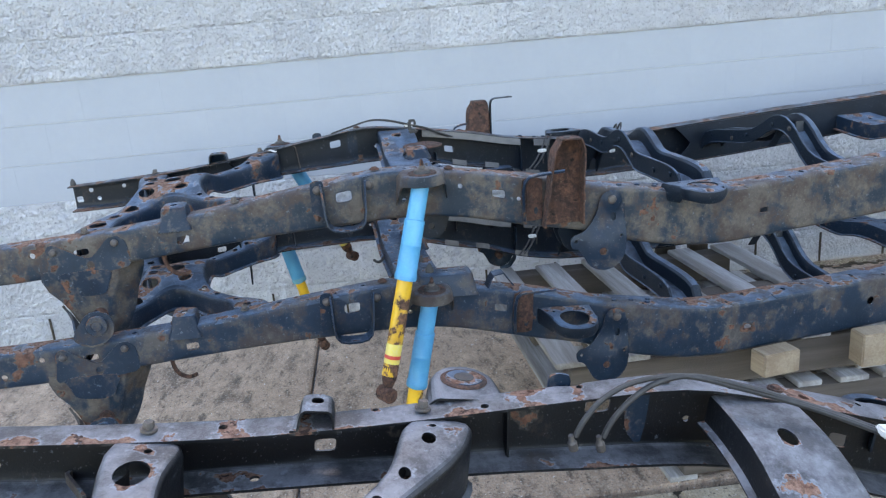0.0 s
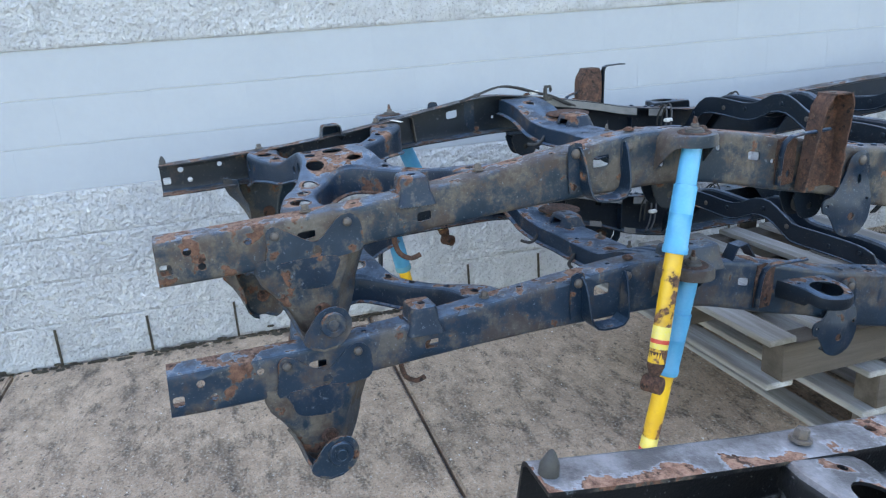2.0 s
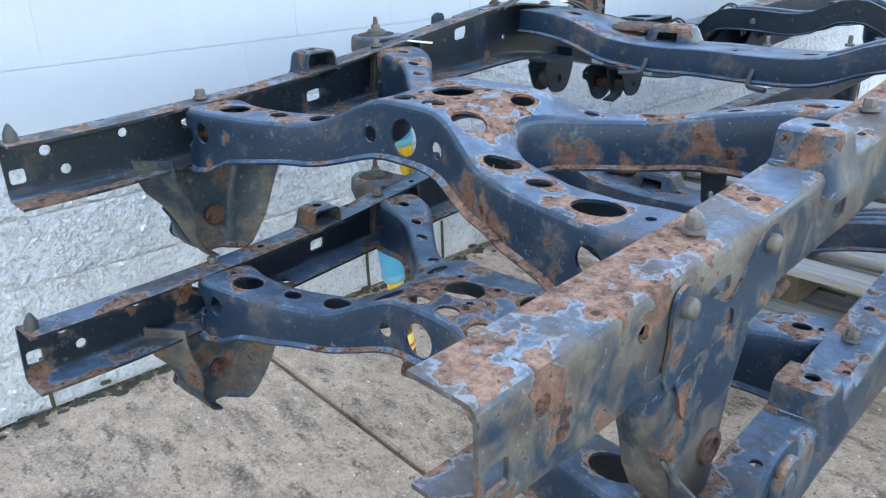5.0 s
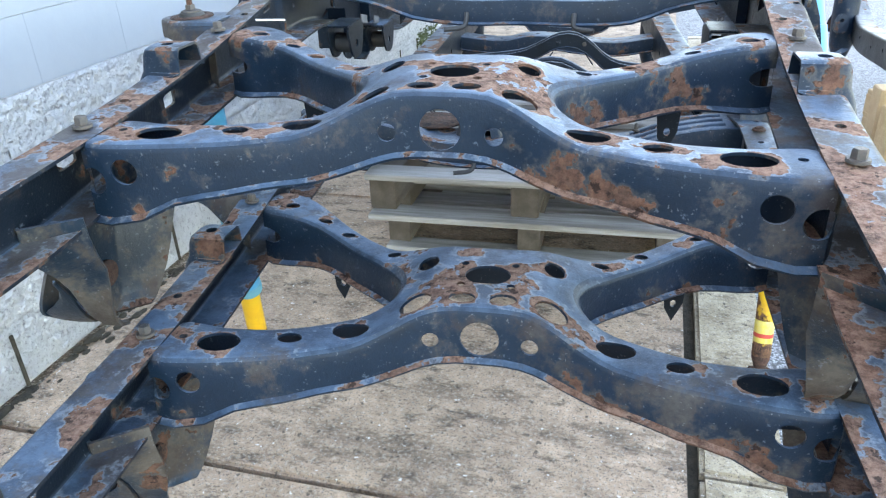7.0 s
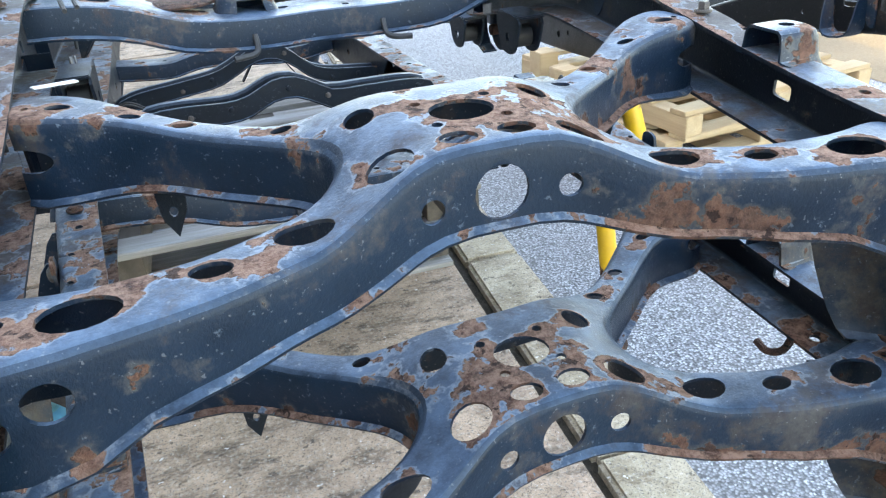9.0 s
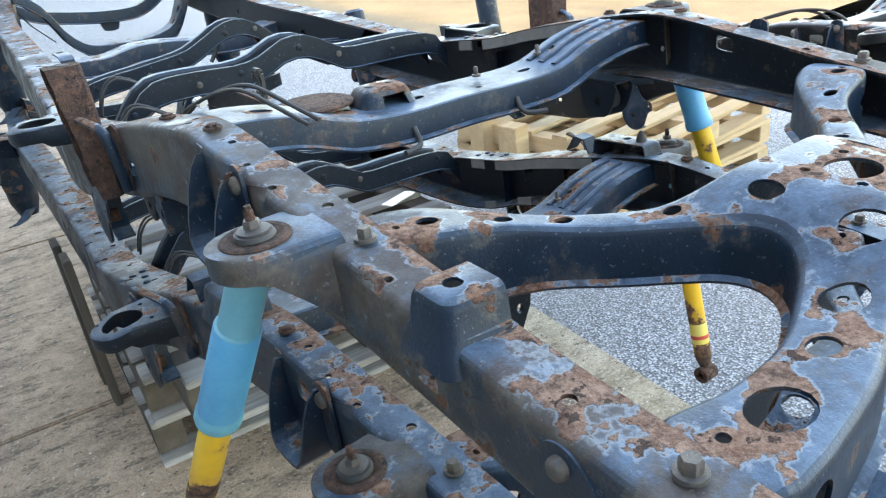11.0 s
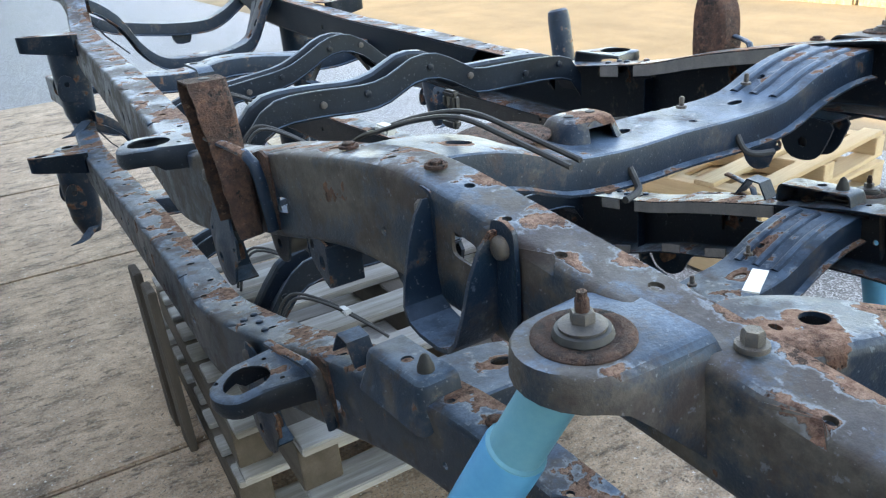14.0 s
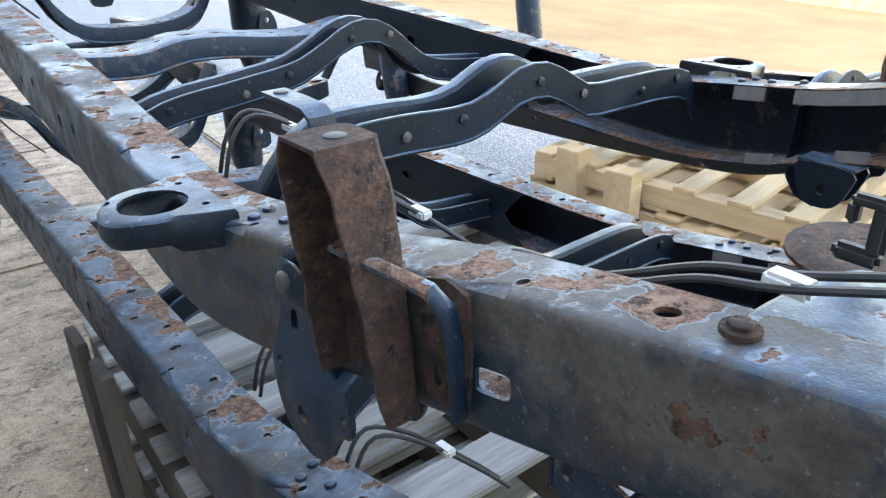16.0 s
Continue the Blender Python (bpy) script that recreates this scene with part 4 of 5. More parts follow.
def body_mount(root, side, y=0.36, mat=None, size=1.0, skirt=0.03, length=1.0):
    """A folded pressing that carries the tray: holed top, two cheeks, an outer wall welded over the rail's shoulder, open towards the middle."""
    z0 = TOP(y)
    xs = HALF(y) - 0.030
    wi, wo, a1, h = 0.034, 0.034, 0.036 * size * length, 0.036 * (0.6 + 0.4 * size)

    bm = bmesh.new()
    L = []
    arc = [math.radians(q) for q in (0, 22, 45, 68, 90)]
    for z, grow in ((-skirt, 0.010), (-0.012, 0.005), (0.0, 0.0), (h - 0.012, -0.003), (h - 0.004, -0.006), (h, -0.012)):
        row = [(-wi, -a1 - grow)]
        rc = 0.014
        row += [(wo + grow - rc + rc * math.sin(q), -a1 - grow + rc - rc * math.cos(q)) for q in arc]
        row += [(wo + grow - rc + rc * math.cos(q), a1 + grow - rc + rc * math.sin(q)) for q in arc]
        row += [(-wi, a1 + grow)]
        low = [max(z, -0.001) if u < wo - 0.012 else z for u, v in row]
        L.append([bm.verts.new((side * (xs + u), y + v, z0 + q)) for (u, v), q in zip(row, low)])
    n = len(L[0])
    for p, c in zip(L, L[1:]):
        for k in range(n - 1):
            bm.faces.new((p[k], p[k + 1], c[k + 1], c[k]))
    ring = [bm.verts.new((side * (xs + 0.010 * math.cos(q)), y + 0.010 * math.sin(q), z0 + h)) for q in (math.radians(-150 + 300 * k / (n - 1)) for k in range(n))]
    for k in range(n - 1):
        bm.faces.new((L[-1][k], L[-1][k + 1], ring[k + 1], ring[k]))
    bm.faces.new((L[-1][n - 1], L[-1][0], ring[0], ring[n - 1]))
    bmesh.ops.remove_doubles(bm, verts=bm.verts[:], dist=0.0004)
    bmesh.ops.recalc_face_normals(bm, faces=bm.faces)
    bmesh.ops.solidify(bm, geom=bm.faces[:], thickness=0.0035)
    for v in bm.verts:
        v.co.z = min(max(v.co.z, z0 - skirt - 0.006), z0 + h + 0.005)
    part("body_mount", bm, mat or PAINT_RUSTY, root, smooth=48)


def bump_stop(root, side, y=0.824):
    """U-shaped pressing on the web, riveted through its ears."""
    x = side * HALF(y)
    z = (TOP(y) + BOT(y)) / 2
    legs = [(-0.062, 0.060), (-0.060, 0.045), (-0.058, 0.015), (-0.056, -0.024), (-0.051, -0.050), (-0.038, -0.064), (-0.018, -0.069)]
    legs += [(-u, v) for u, v in legs[::-1]]
    wide = [0.010, 0.022, 0.034, 0.044, 0.050, 0.052, 0.052]
    wide = [side * w for w in wide + wide[::-1]]
    bm = strip_bracket([(x, y + u, z + v) for u, v in legs], wide, 0.005)
    b = part("bump_stop_bracket", bm, PAINT, root)
    for s in (-1, 1):
        ear = [(-0.016, -0.02), (0.016, -0.05), (0.02, 0.05), (0.012, 0.068), (-0.004, 0.07), (-0.018, 0.058)]
        f = lambda u, v: Vector((x + side * 0.003, y + s * 0.070 + s * u, z + v))
        part("ear", sheet(smooth_outline(ear, 3), [(0, 0), (0, 0.03), (0, -0.02)], f, (), 0.005), PAINT, b)
        rivet(root, (x + side * 0.006, y + s * 0.071, z + 0.045), side, 0.012)


def shock_tower(root, side, y, bare=False):
    """Tongue-shaped bracket that holds the damper's top on the outer side of the rail, arched and open below, with washer, bush and stud."""
    h = HALF(y)
    c, z = 0.052, TOP(y) + 0.001
    arc = [math.radians(a) for a in range(-90, 91, 15)]
    tongue = lambda r: [(-0.022, -r * 1.08)] + [(c + r * math.cos(a) - (r - 0.056), r * math.sin(a)) for a in arc] + [(-0.022, r * 1.08)]
    rows = []
    for r, dz in ((0.044, 0.002), (0.051, -0.001), (0.056, -0.008), (0.059, -0.020), (0.061, -0.044)):
        row = []
        for k, (u, v) in enumerate(tongue(r)):
            q = abs(v) / r
            splay = max(0.0, -dz - 0.01) * 1.0 * (1 - step01(u, 0.0, 0.08))
            drop = dz * (0.62 + 1.9 * (1 - step01(u, -0.02, 0.075)) * (dz < -0.03))
            row.append(Vector((side * (h + u), y + v * (1 + splay * 5), z + drop - 0.10 * max(0, u) * 0.25)))
        rows.append(row)
    bm = bmesh.new()
    L = [[bm.verts.new(p) for p in row] for row in rows]
    for a, d in zip(L, L[1:]):
        for k in range(len(a) - 1):
            bm.faces.new((a[k], a[k + 1], d[k + 1], d[k]))
    bm.faces.new(L[0])
    bmesh.ops.recalc_face_normals(bm, faces=bm.faces)
    bmesh.ops.solidify(bm, geom=bm.faces[:], thickness=0.004)
    t = part("shock_tower", bm, PAINT_BLACK if bare else PAINT_BROWN, root, "dark tongue-shaped bracket with a rusty rim")
    m = Matrix.Translation((side * (h + c), y, z - 0.004)) @ pose(0, 0, 0, 0, side * 2.0)
    part("seat_ring", lathe([(0.040, 0), (0.040, 0.0055), (0.037, 0.0075), (0.030, 0.0075), (0.028, 0.006)], 28, m), RUSTED, t)
    if bare:
        part("hole", lathe([(0.017, 0.006), (0.017, 0.0100), (0.016, 0.0105)], 18, m), RUBBER, t)
        part("worn_seat", lathe([(0.034, 0.004), (0.031, 0.0088), (0.015, 0.0088)], 24, m), PAINT_SCABBY, t)
        return
    part("rubber_bush", lathe([(0.021, 0.001), (0.0235, 0.007), (0.0215, 0.012), (0.017, 0.013)], 24, m), RUBBER, t)
    part("washer", lathe([(0.0185, 0.0128), (0.0185, 0.0150), (0.010, 0.0175)], 24, m), STEEL, t)
    part("nut", lathe([(0.0098, 0.0170), (0.0098, 0.0245), (0.0085, 0.0260)], 6, m), BOLT, t)
    part("stud", lathe([(0.0055, 0.0250), (0.0055, 0.036), (0.0042, 0.0375), (0.004, 0.042)], 8, m), RUSTED, t)


def damper(root, side, y, way, length=0.60, worn=False, cover=0.29):
    """Telescopic damper hung by its stud along way: plastic cover, yellow body with a label, rusty foot eye."""
    top = Vector((side * (HALF(y) + 0.052), y, TOP(y) - 0.004))
    s = new("shock_absorber")
    s.parent = root
    s["label"] = "telescopic damper with blue cover and rusty yellow body"
    s.matrix_basis = Matrix.Translation(top) @ Vector((-way[0], -way[1], -way[2])).to_track_quat("Z", "Y").to_matrix().to_4x4()
    c = cover
    part("cover", lathe([(0.0185, -0.012), (0.0227, -0.016), (0.0239, -0.025), (0.0248, -c * 0.42), (0.0281, -c * 0.425), (0.0281, -c * 0.66), (0.0287, -c * 0.665), (0.0281, -c * 0.67),
                         (0.0290, -c + 0.02), (0.0311, -c + 0.017), (0.0311, -c + 0.004), (0.0298, -c)], 28), BLUE_WORN if worn else BLUE, s)
    if worn:
        part("cover_band", lathe([(0.0283, -c * 0.43), (0.0289, -c * 0.435), (0.0296, -c + 0.025), (0.0290, -c + 0.022)], 28), BLUE, s)
    part("body", lathe([(0.0220, -c + 0.004), (0.0220, -length + 0.04), (0.0193, -length + 0.03)], 24), YELLOW, s)
    part("label", lathe([(0.0220, -c - 0.18), (0.0224, -c - 0.181), (0.0224, -c - 0.235), (0.0220, -c - 0.236)], 24), LABEL, s)
    part("label_print", lathe([(0.0223, -c - 0.212), (0.0227, -c - 0.213), (0.0227, -c - 0.222), (0.0223, -c - 0.223)], 24), RED, s)
    part("foot", lathe([(0.0217, -length + 0.068), (0.0222, -length + 0.066), (0.0214, -length + 0.03), (0.0134, -length + 0.006), (0.0109, -length - 0.01)], 20), RUSTED, s)
    eye = lathe([(0.020, -0.024), (0.022, -0.022), (0.022, 0.022), (0.020, 0.024), (0.010, 0.024), (0.010, 0.015)], 18, Matrix.Translation((0, 0, -length - 0.016)) @ pose(0, 0, 0, 0, 90))
    part("foot_eye", eye, RUSTED, s)
    return s


def spring_ring(root, side, y, dz=0.0, dx=0.0):
    """Outboard shelf with a large hole that carried a rubber mount."""
    z = TOP(y) + 0.008 + dz
    x0 = HALF(y) - 0.022
    cx = x0 + 0.082 + dx
    pts = [(x0, -0.085), (x0 + 0.03, -0.075)]
    for k in range(-7, 8):
        a = k * math.radians(14)
        pts.append((cx + 0.062 * math.cos(a), 0.062 * math.sin(a)))
    pts += [(x0 + 0.03, 0.075), (x0, 0.085)]
    f = lambda u, v: Vector((side * u, y + v, z + 0.004 - 0.01 * step01(u - x0, 0.1, 0.15)))
    hs = [(cx, 0, 0.043, 0.043), (cx + 0.045, 0.038, 0.005, 0.005), (cx - 0.05, 0.045, 0.005, 0.005), (cx - 0.05, -0.045, 0.005, 0.005)]
    bm = sheet(pts, [], f, hs, 0)
    rim = [Vector((p[0], p[1])) for p in pts]
    prev = None
    for dz, off in ((0.0, 0.0), (-0.004, 0.004), (-0.03, 0.006), (-0.048, 0.0)):
        cur = []
        for i, p in enumerate(rim):
            d = Vector((p.x - cx, p.y)).normalized()
            depth = dz * (1.0 if p.x < cx else 0.72)
            q = p + d * off
            cur.append(bm.verts.new((side * q.x, y + q.y, f(p.x, p.y).z + depth)))
        if prev:
            for k in range(len(cur) - 1):
                bm.faces.new((prev[k], prev[k + 1], cur[k + 1], cur[k]))
        prev = cur
    bmesh.ops.remove_doubles(bm, verts=bm.verts[:], dist=0.0008)
    bmesh.ops.recalc_face_normals(bm, faces=bm.faces)
    bmesh.ops.solidify(bm, geom=bm.faces[:], thickness=0.004)
    part("cab_mount", bm, PAINT_CLEAN, root, "round outboard mount with a large hole")


def mount_plate(root, side, y):
    """Plate bolted to the web: a riveted ear above, a hooked edge towards the tail and a round lobe with a bush hole below the rail."""
    x = side * (HALF(y) + 0.010)
    t = TOP(y) - 0.022
    pl = [(-0.020, t + 0.004), (0.004, t + 0.014), (0.030, t + 0.004), (0.040, t - 0.025), (0.044, t - 0.07), (0.046, t - 0.125), (0.040, t - 0.175), (0.016, t - 0.208), (-0.024, t - 0.220), (-0.064, t - 0.204),
          (-0.084, t - 0.172), (-0.100, t - 0.150), (-0.118, t - 0.142), (-0.122, t - 0.120), (-0.108, t - 0.106), (-0.084, t - 0.100), (-0.058, t - 0.080), (-0.036, t - 0.045), (-0.030, t - 0.018)]
    dish = lambda u, v, cu, cv, r: 1 - step01(math.hypot(u - cu, v - cv), r * 0.6, r)
    f = lambda u, v: Vector((x + side * (0.010 * dish(u, v, 0.004, t - 0.012, 0.034) + 0.016 * step01(v, t - 0.06, t - 0.13) + 0.006 * dish(u, v, -0.028, t - 0.16, 0.05)), y + u, v))
    b = part("mount_plate", sheet(smooth_outline(pl, 3), gridded(spans(-0.115, 0.045, 0.014), spans(t - 0.21, t + 0.01, 0.014)), f,
                                  [(0.012, t - 0.065, 0.008, 0.013), (-0.028, t - 0.160, 0.011, 0.011), (-0.106, t - 0.124, 0.005, 0.005), (0.03, t - 0.12, 0.005, 0.005)], 0.005), PAINT, root)
    bm = strip_bracket([(x, y + 0.044, t - 0.03), (x, y + 0.046, t - 0.125), (x, y + 0.040, t - 0.175), (x, y + 0.016, t - 0.208), (x, y - 0.024, t - 0.220)], -side * 0.04, 0.004)
    part("flange", bm, PAINT, b)
    rivet(root, (x + side * 0.012, y + 0.004, t - 0.012), side, 0.013)
    part("bush", lathe([(0.015, -0.03), (0.015, 0.004), (0.010, 0.006)], 16, Matrix.Translation((x + side * 0.012, y - 0.028, t - 0.16)) @ pose(0, 0, 0, 0, 90 * side)), RUSTED, b)
    return b


def rusted_post(root, side, y):
    """Tall folded channel of flaking rusty steel on the web, open outboard, leaning over a bent bar at its tail side."""
    x0 = HALF(y) + 0.003
    zb, zt = BOT(y) + 0.022, TOP(y) + 0.118
    rng = random.Random(5 + side)
    bm = bmesh.new()
    L = []
    n = 12
    for k in range(n + 1):
        t = k / n
        zz = zb + (zt - zb) * t
        a, c = -0.078 + 0.034 * t, 0.040 + 0.002 * t
        w = 0.042 + 0.022 * t
        if t > 0.9:
            a, c = a + 0.012 * (t - 0.9) / 0.1, c - 0.006 * (t - 0.9) / 0.1
        j = lambda: rng.uniform(-0.0018, 0.0018)
        L.append([bm.verts.new((side * (x0 + q + j() * (q > 0.01)), y + p + j(), zz)) for q, p in
                  ((w, a), (w * 0.5, a), (0.008, a), (0.0, a + 0.008), (0.0, c - 0.008), (0.008, c), (w * 0.5, c), (w, c))])
    for a, c in zip(L, L[1:]):
        for k in range(7):
            bm.faces.new((a[k], a[k + 1], c[k + 1], c[k]))
    top = [bm.verts.new(v.co + Vector((0, 0, 0.012))) for v in L[-1]]
    cy = y - 0.003
    for v in top:
        v.co.y += (cy - v.co.y) * 0.18
    for k in range(7):
        bm.faces.new((L[-1][k], L[-1][k + 1], top[k + 1], top[k]))
    bm.faces.new(top)
    bmesh.ops.recalc_face_normals(bm, faces=bm.faces)
    bmesh.ops.solidify(bm, geom=bm.faces[:], thickness=0.004)
    p = part("rusted_bracket", bm, RUSTED, root, "tall bracket of flaking rusty steel")
    hole = lathe([(0.010, 0), (0.010, 0.0015), (0.009, 0.002)], 16, Matrix.Translation((side * (x0 + 0.03), cy, zt + 0.0115)))
    part("hole", hole, RUBBER, p)
    hook_arm(root, side, y - 0.102)
    return p


def hook_arm(root, side, yb, reach=0.085):
    """A plate on the web with a flange along its tail edge that bends over at the top into a forward arm."""
    zl = TOP(yb)
    h = HALF(yb) + 0.004
    f = lambda u, v: Vector((side * (HALF(yb + u) + 0.004), yb + u, v))
    flap = [(-0.022, zl - 0.004), (0.030, zl - 0.006), (0.034, zl - 0.02), (0.032, zl - 0.11), (0.022, zl - 0.125), (-0.016, zl - 0.125), (-0.024, zl - 0.11)]
    plate = part("hook_plate", sheet(smooth_outline(flap, 2), [(0.0, zl - 0.05)], f, [(0.014, zl - 0.098, 0.006, 0.011)], 0.005), RUSTED, root)
    path = [(0.006, -0.022, -0.122), (0.010, -0.024, -0.080), (0.014, -0.024, -0.035), (0.018, -0.020, -0.010), (0.026, -0.008, 0.006), (0.036, 0.016, 0.012), (0.046, 0.05, 0.016), (0.054, reach, 0.020)]
    bm = bmesh.new()
    L = []
    for k, (dx, dy, dz) in enumerate(path):
        c = Vector((side * (h + dx), yb + dy, zl + dz))
        d = Vector([path[min(k + 1, 7)][i] - path[max(k - 1, 0)][i] for i in range(3)])
        d.x *= side
        d.normalize()
        out = Vector((side, 0, 0))
        out = (out - d * out.dot(d)).normalized()
        up = d.cross(out).normalized()
        w, t = 0.0095, 0.0045
        L.append([bm.verts.new(c + out * (w * math.cos(q)) + up * (t * math.sin(q))) for q in (2 * math.pi * i / 10 for i in range(10))])
    for p, q in zip(L, L[1:]):
        for k in range(10):
            bm.faces.new((p[k], p[(k + 1) % 10], q[(k + 1) % 10], q[k]))
    bm.faces.new(L[0])
    bm.faces.new(L[-1])
    part("hook", bm, PAINT_SCABBY, plate)


def brake_lines(root, pts, gap=0.016, clip_at=None, across=0.0):
    for k in (0, 1):
        part("brake_line", tube([(x + k * across, y + k * gap, z + 0.003 * k) for x, y, z in pts], 0.0035, 7), RUBBER, root)
    if clip_at:
        part("clip", box(0.018, 0.034, 0.013, clip_at, 0.003), WHITE_PLASTIC, root)


def chassis(name, label, m, variant):
    """A pick-up ladder chassis, tail towards -y. variant: top, low or tail (the one by itself)."""
    root = thing(name, label, "chassis", m, group="stripped vehicle chassis")
    front = {"top": 5.1, "low": 5.1, "tail": 4.7}[variant]
    mats = {"top": PAINT_BROWN, "low": PAINT_LOW, "tail": PAINT_BLACK}
    for side in (-1, 1):
        rail(side, root, mats[variant], front, variant)
        if side < 0:
            part("tail_cone", lathe([(0.011, 0), (0.010, 0.012), (0.004, 0.024), (0.001, 0.027)], 14, Matrix.Translation((side * 0.463, -0.196, TOP(-0.2)))), RUBBER, root)
        shackle_hanger(root, side)
        body_mount(root, side, 0.36, PAINT_BLACK if variant == "tail" else PAINT_SCABBY, 0.8 if variant == "tail" else 1.0, 0.012 if variant == "tail" else 0.03)
        bump_stop(root, side)
        if side > 0 and variant != "tail":
            part("j_hook", tube([(HALF(0.3) - 0.035, 0.31, BOT(0.3) + 0.004), (HALF(0.3) - 0.035, 0.31, BOT(0.3) - 0.02), (HALF(0.3) - 0.037, 0.322, BOT(0.3) - 0.05), (HALF(0.3) - 0.04, 0.348, BOT(0.3) - 0.066), (HALF(0.3) - 0.04, 0.372, BOT(0.3) - 0.06)], 0.0062, 8), RUSTED, root)
        ys = 0.60 if side < 0 else (1.04 if variant == "top" else 1.045)
        shock_tower(root, side, ys, variant == "tail")
        for y in (0.113, 0.523):
            bolt(root, (side * (HALF(y) - 0.036), y, TOP(y) + 0.003))
        for y, w in ((0.917, 0.034), (1.126, 0.036)):
            bolt(root, (side * (HALF(y) - w), y, TOP(y) + 0.003), 0.008, 0.004, RUSTED)
        if variant == "top":
            rusted_post(root, side, 1.45)
            if side < 0:
                tongue_tab(root, side)
            clevis(root, side * 0.44, 1.07, -0.040)
            if side < 0:
                drop_bracket(root, side, 1.20)
            clevis(root, side * 0.485, 1.50, BOT(1.5) + 0.002)
            mount_plate(root, side, 1.572)
            spring_ring(root, side, 1.825, 0.012, -0.012)
        else:
            spring_ring(root, side, 1.45, -0.040, 0.024)
            mount_plate(root, side, 1.60)
        if variant == "low":
            body_mount(root, side, 1.10, PAINT_LOW, length=2.3)
            part("rubber_cone", lathe([(0.013, 0), (0.012, 0.010), (0.006, 0.024), (0.002, 0.028)], 14, Matrix.Translation((side * (HALF(1.055) - 0.03), 1.055, TOP(1.1) + 0.034))), RUBBER, root)
            hook_arm(root, side, 1.32)
            zz = TOP(1.25)
            part("bent_tab", strip_bracket([(side * (HALF(1.25) - 0.05), 1.22, zz), (side * (HALF(1.25) - 0.05), 1.24, zz + 0.04), (side * (HALF(1.25) - 0.05), 1.27, zz + 0.045), (side * (HALF(1.25) - 0.05), 1.30, zz + 0.005)], side * 0.04, 0.004), PAINT, root)
    if variant != "tail":
        for side in (-1, 1):
            for ya, yb in ((1.18, 1.60), (1.66, 1.73)):
                ys = spans(ya, yb, 0.06)
                top = strip_bracket([(side * (HALF(q) - FLW(q)), q, TOP(q) - 0.030) for q in ys], 0.027, 0.003, Vector((0, 0, 1)))
                part("lip", top, LIP, root, "dusty grey folded lip")
            for ya in (1.30, 1.44, 1.62):
                low = strip_bracket([(side * (HALF(q) - FLW(q)), q, BOT(q) + 0.004) for q in (ya, ya + 0.03, ya + 0.06)], 0.022, 0.003, Vector((0, 0, 1)))
                part("lip", low, LIP, root, "dusty grey folded lip")
        for x, q in ((0.10, 1.10), (0.26, 1.095), (-0.30, 1.03)):
            part("stud", lathe([(0.009, 0), (0.009, 0.004), (0.0045, 0.005), (0.0045, 0.018), (0.003, 0.02)], 8, Matrix.Translation((x, q, 0.034 if x < 0.2 else 0.048))), BOLT, root)
    for side in (-1, 1):
        for q, w in ((1.615, 0.03), (1.675, 0.045), (1.72, 0.03), (1.735, 0.058)):
            part("rivet", lathe([(0.0085, -0.003), (0.0085, 0.0015), (0.007, 0.004), (0.003, 0.0055)], 14, Matrix.Translation((side * (HALF(q) - w), q, TOP(q) + 0.001))), PAINT, root)
    brake_lines(root, [(-0.50, 1.70, -0.12), (-0.49, 1.70, -0.04), (-0.45, 1.70, 0.005), (-0.39, 1.67, -0.02), (-0.33, 1.62, -0.07), (-0.30, 1.58, -0.10)], 0.022, (-0.36, 1.655, -0.04))
    x_brace(root, PAINT_RUSTY if variant == "top" else (PAINT if variant == "low" else PAINT_BLACK))
    # first crossmember: wide hat pressing, low in the middle, ribbed ramps up to the rails
    cm = curve([(-0.5, 0.086), (-0.42, 0.084), (-0.33, 0.070), (-0.24, 0.04), (-0.12, 0.028), (0.0, 0.030), (0.12, 0.028), (0.24, 0.034), (0.33, 0.066), (0.42, 0.084), (0.5, 0.086)])
    hs = [(-0.37, 0.0, 0.020, 0.014), (-0.06, 0.01, 0.018, 0.011), (0.2, 0.0, 0.016, 0.010), (-0.2, 0.03, 0.007, 0.007), (0.06, -0.03, 0.007, 0.007), (0.3, 0.025, 0.007, 0.007)]
    hat_member("crossmember", root, {"tail": PAINT_BLACK, "low": PAINT_RUSTY, "top": PAINT}[variant], cm, 0.145, 0.05, holes=hs, x0=-0.485, x1=0.485, y=1.07)
    for side in (-1, 1):
        for k in range(3 if side > 0 else 0):
            yy = 1.03 + 0.04 * k
            pts = [(side * x, yy, cm(side * x) - 0.007) for x in (0.25, 0.29, 0.34, 0.38, 0.42, 0.45)]
            part("rib", tube(pts, 0.012, 10), PAINT, root)
        part("line_stub", tube([(side * 0.12, 1.0, 0.0), (side * 0.12, 0.985, -0.02), (side * 0.13, 0.972, -0.028), (side * 0.165, 0.962, -0.03)], 0.0055), RUBBER, root)
    if variant != "tail":
        bm = bmesh.new()
        L = []
        for zz, w, d in ((0.024, 0.062, 0.052), (0.032, 0.058, 0.048), (0.050, 0.051, 0.041), (0.059, 0.046, 0.036), (0.063, 0.039, 0.030)):
            L.append([bm.verts.new((-0.12 + w * math.copysign(abs(math.cos(q)) ** 0.5, math.cos(q)), 1.11 + d * math.copysign(abs(math.sin(q)) ** 0.5, math.sin(q)), zz)) for q in (2 * math.pi * (k + 0.5) / 28 for k in range(28))])
        for n, (a, c) in enumerate(zip(L, L[1:])):
            for k in range(28):
                if not (n < 2 and k in (20, 21)):
                    bm.faces.new((a[k], a[(k + 1) % 28], c[(k + 1) % 28], c[k]))
        bm.faces.new(L[-1])
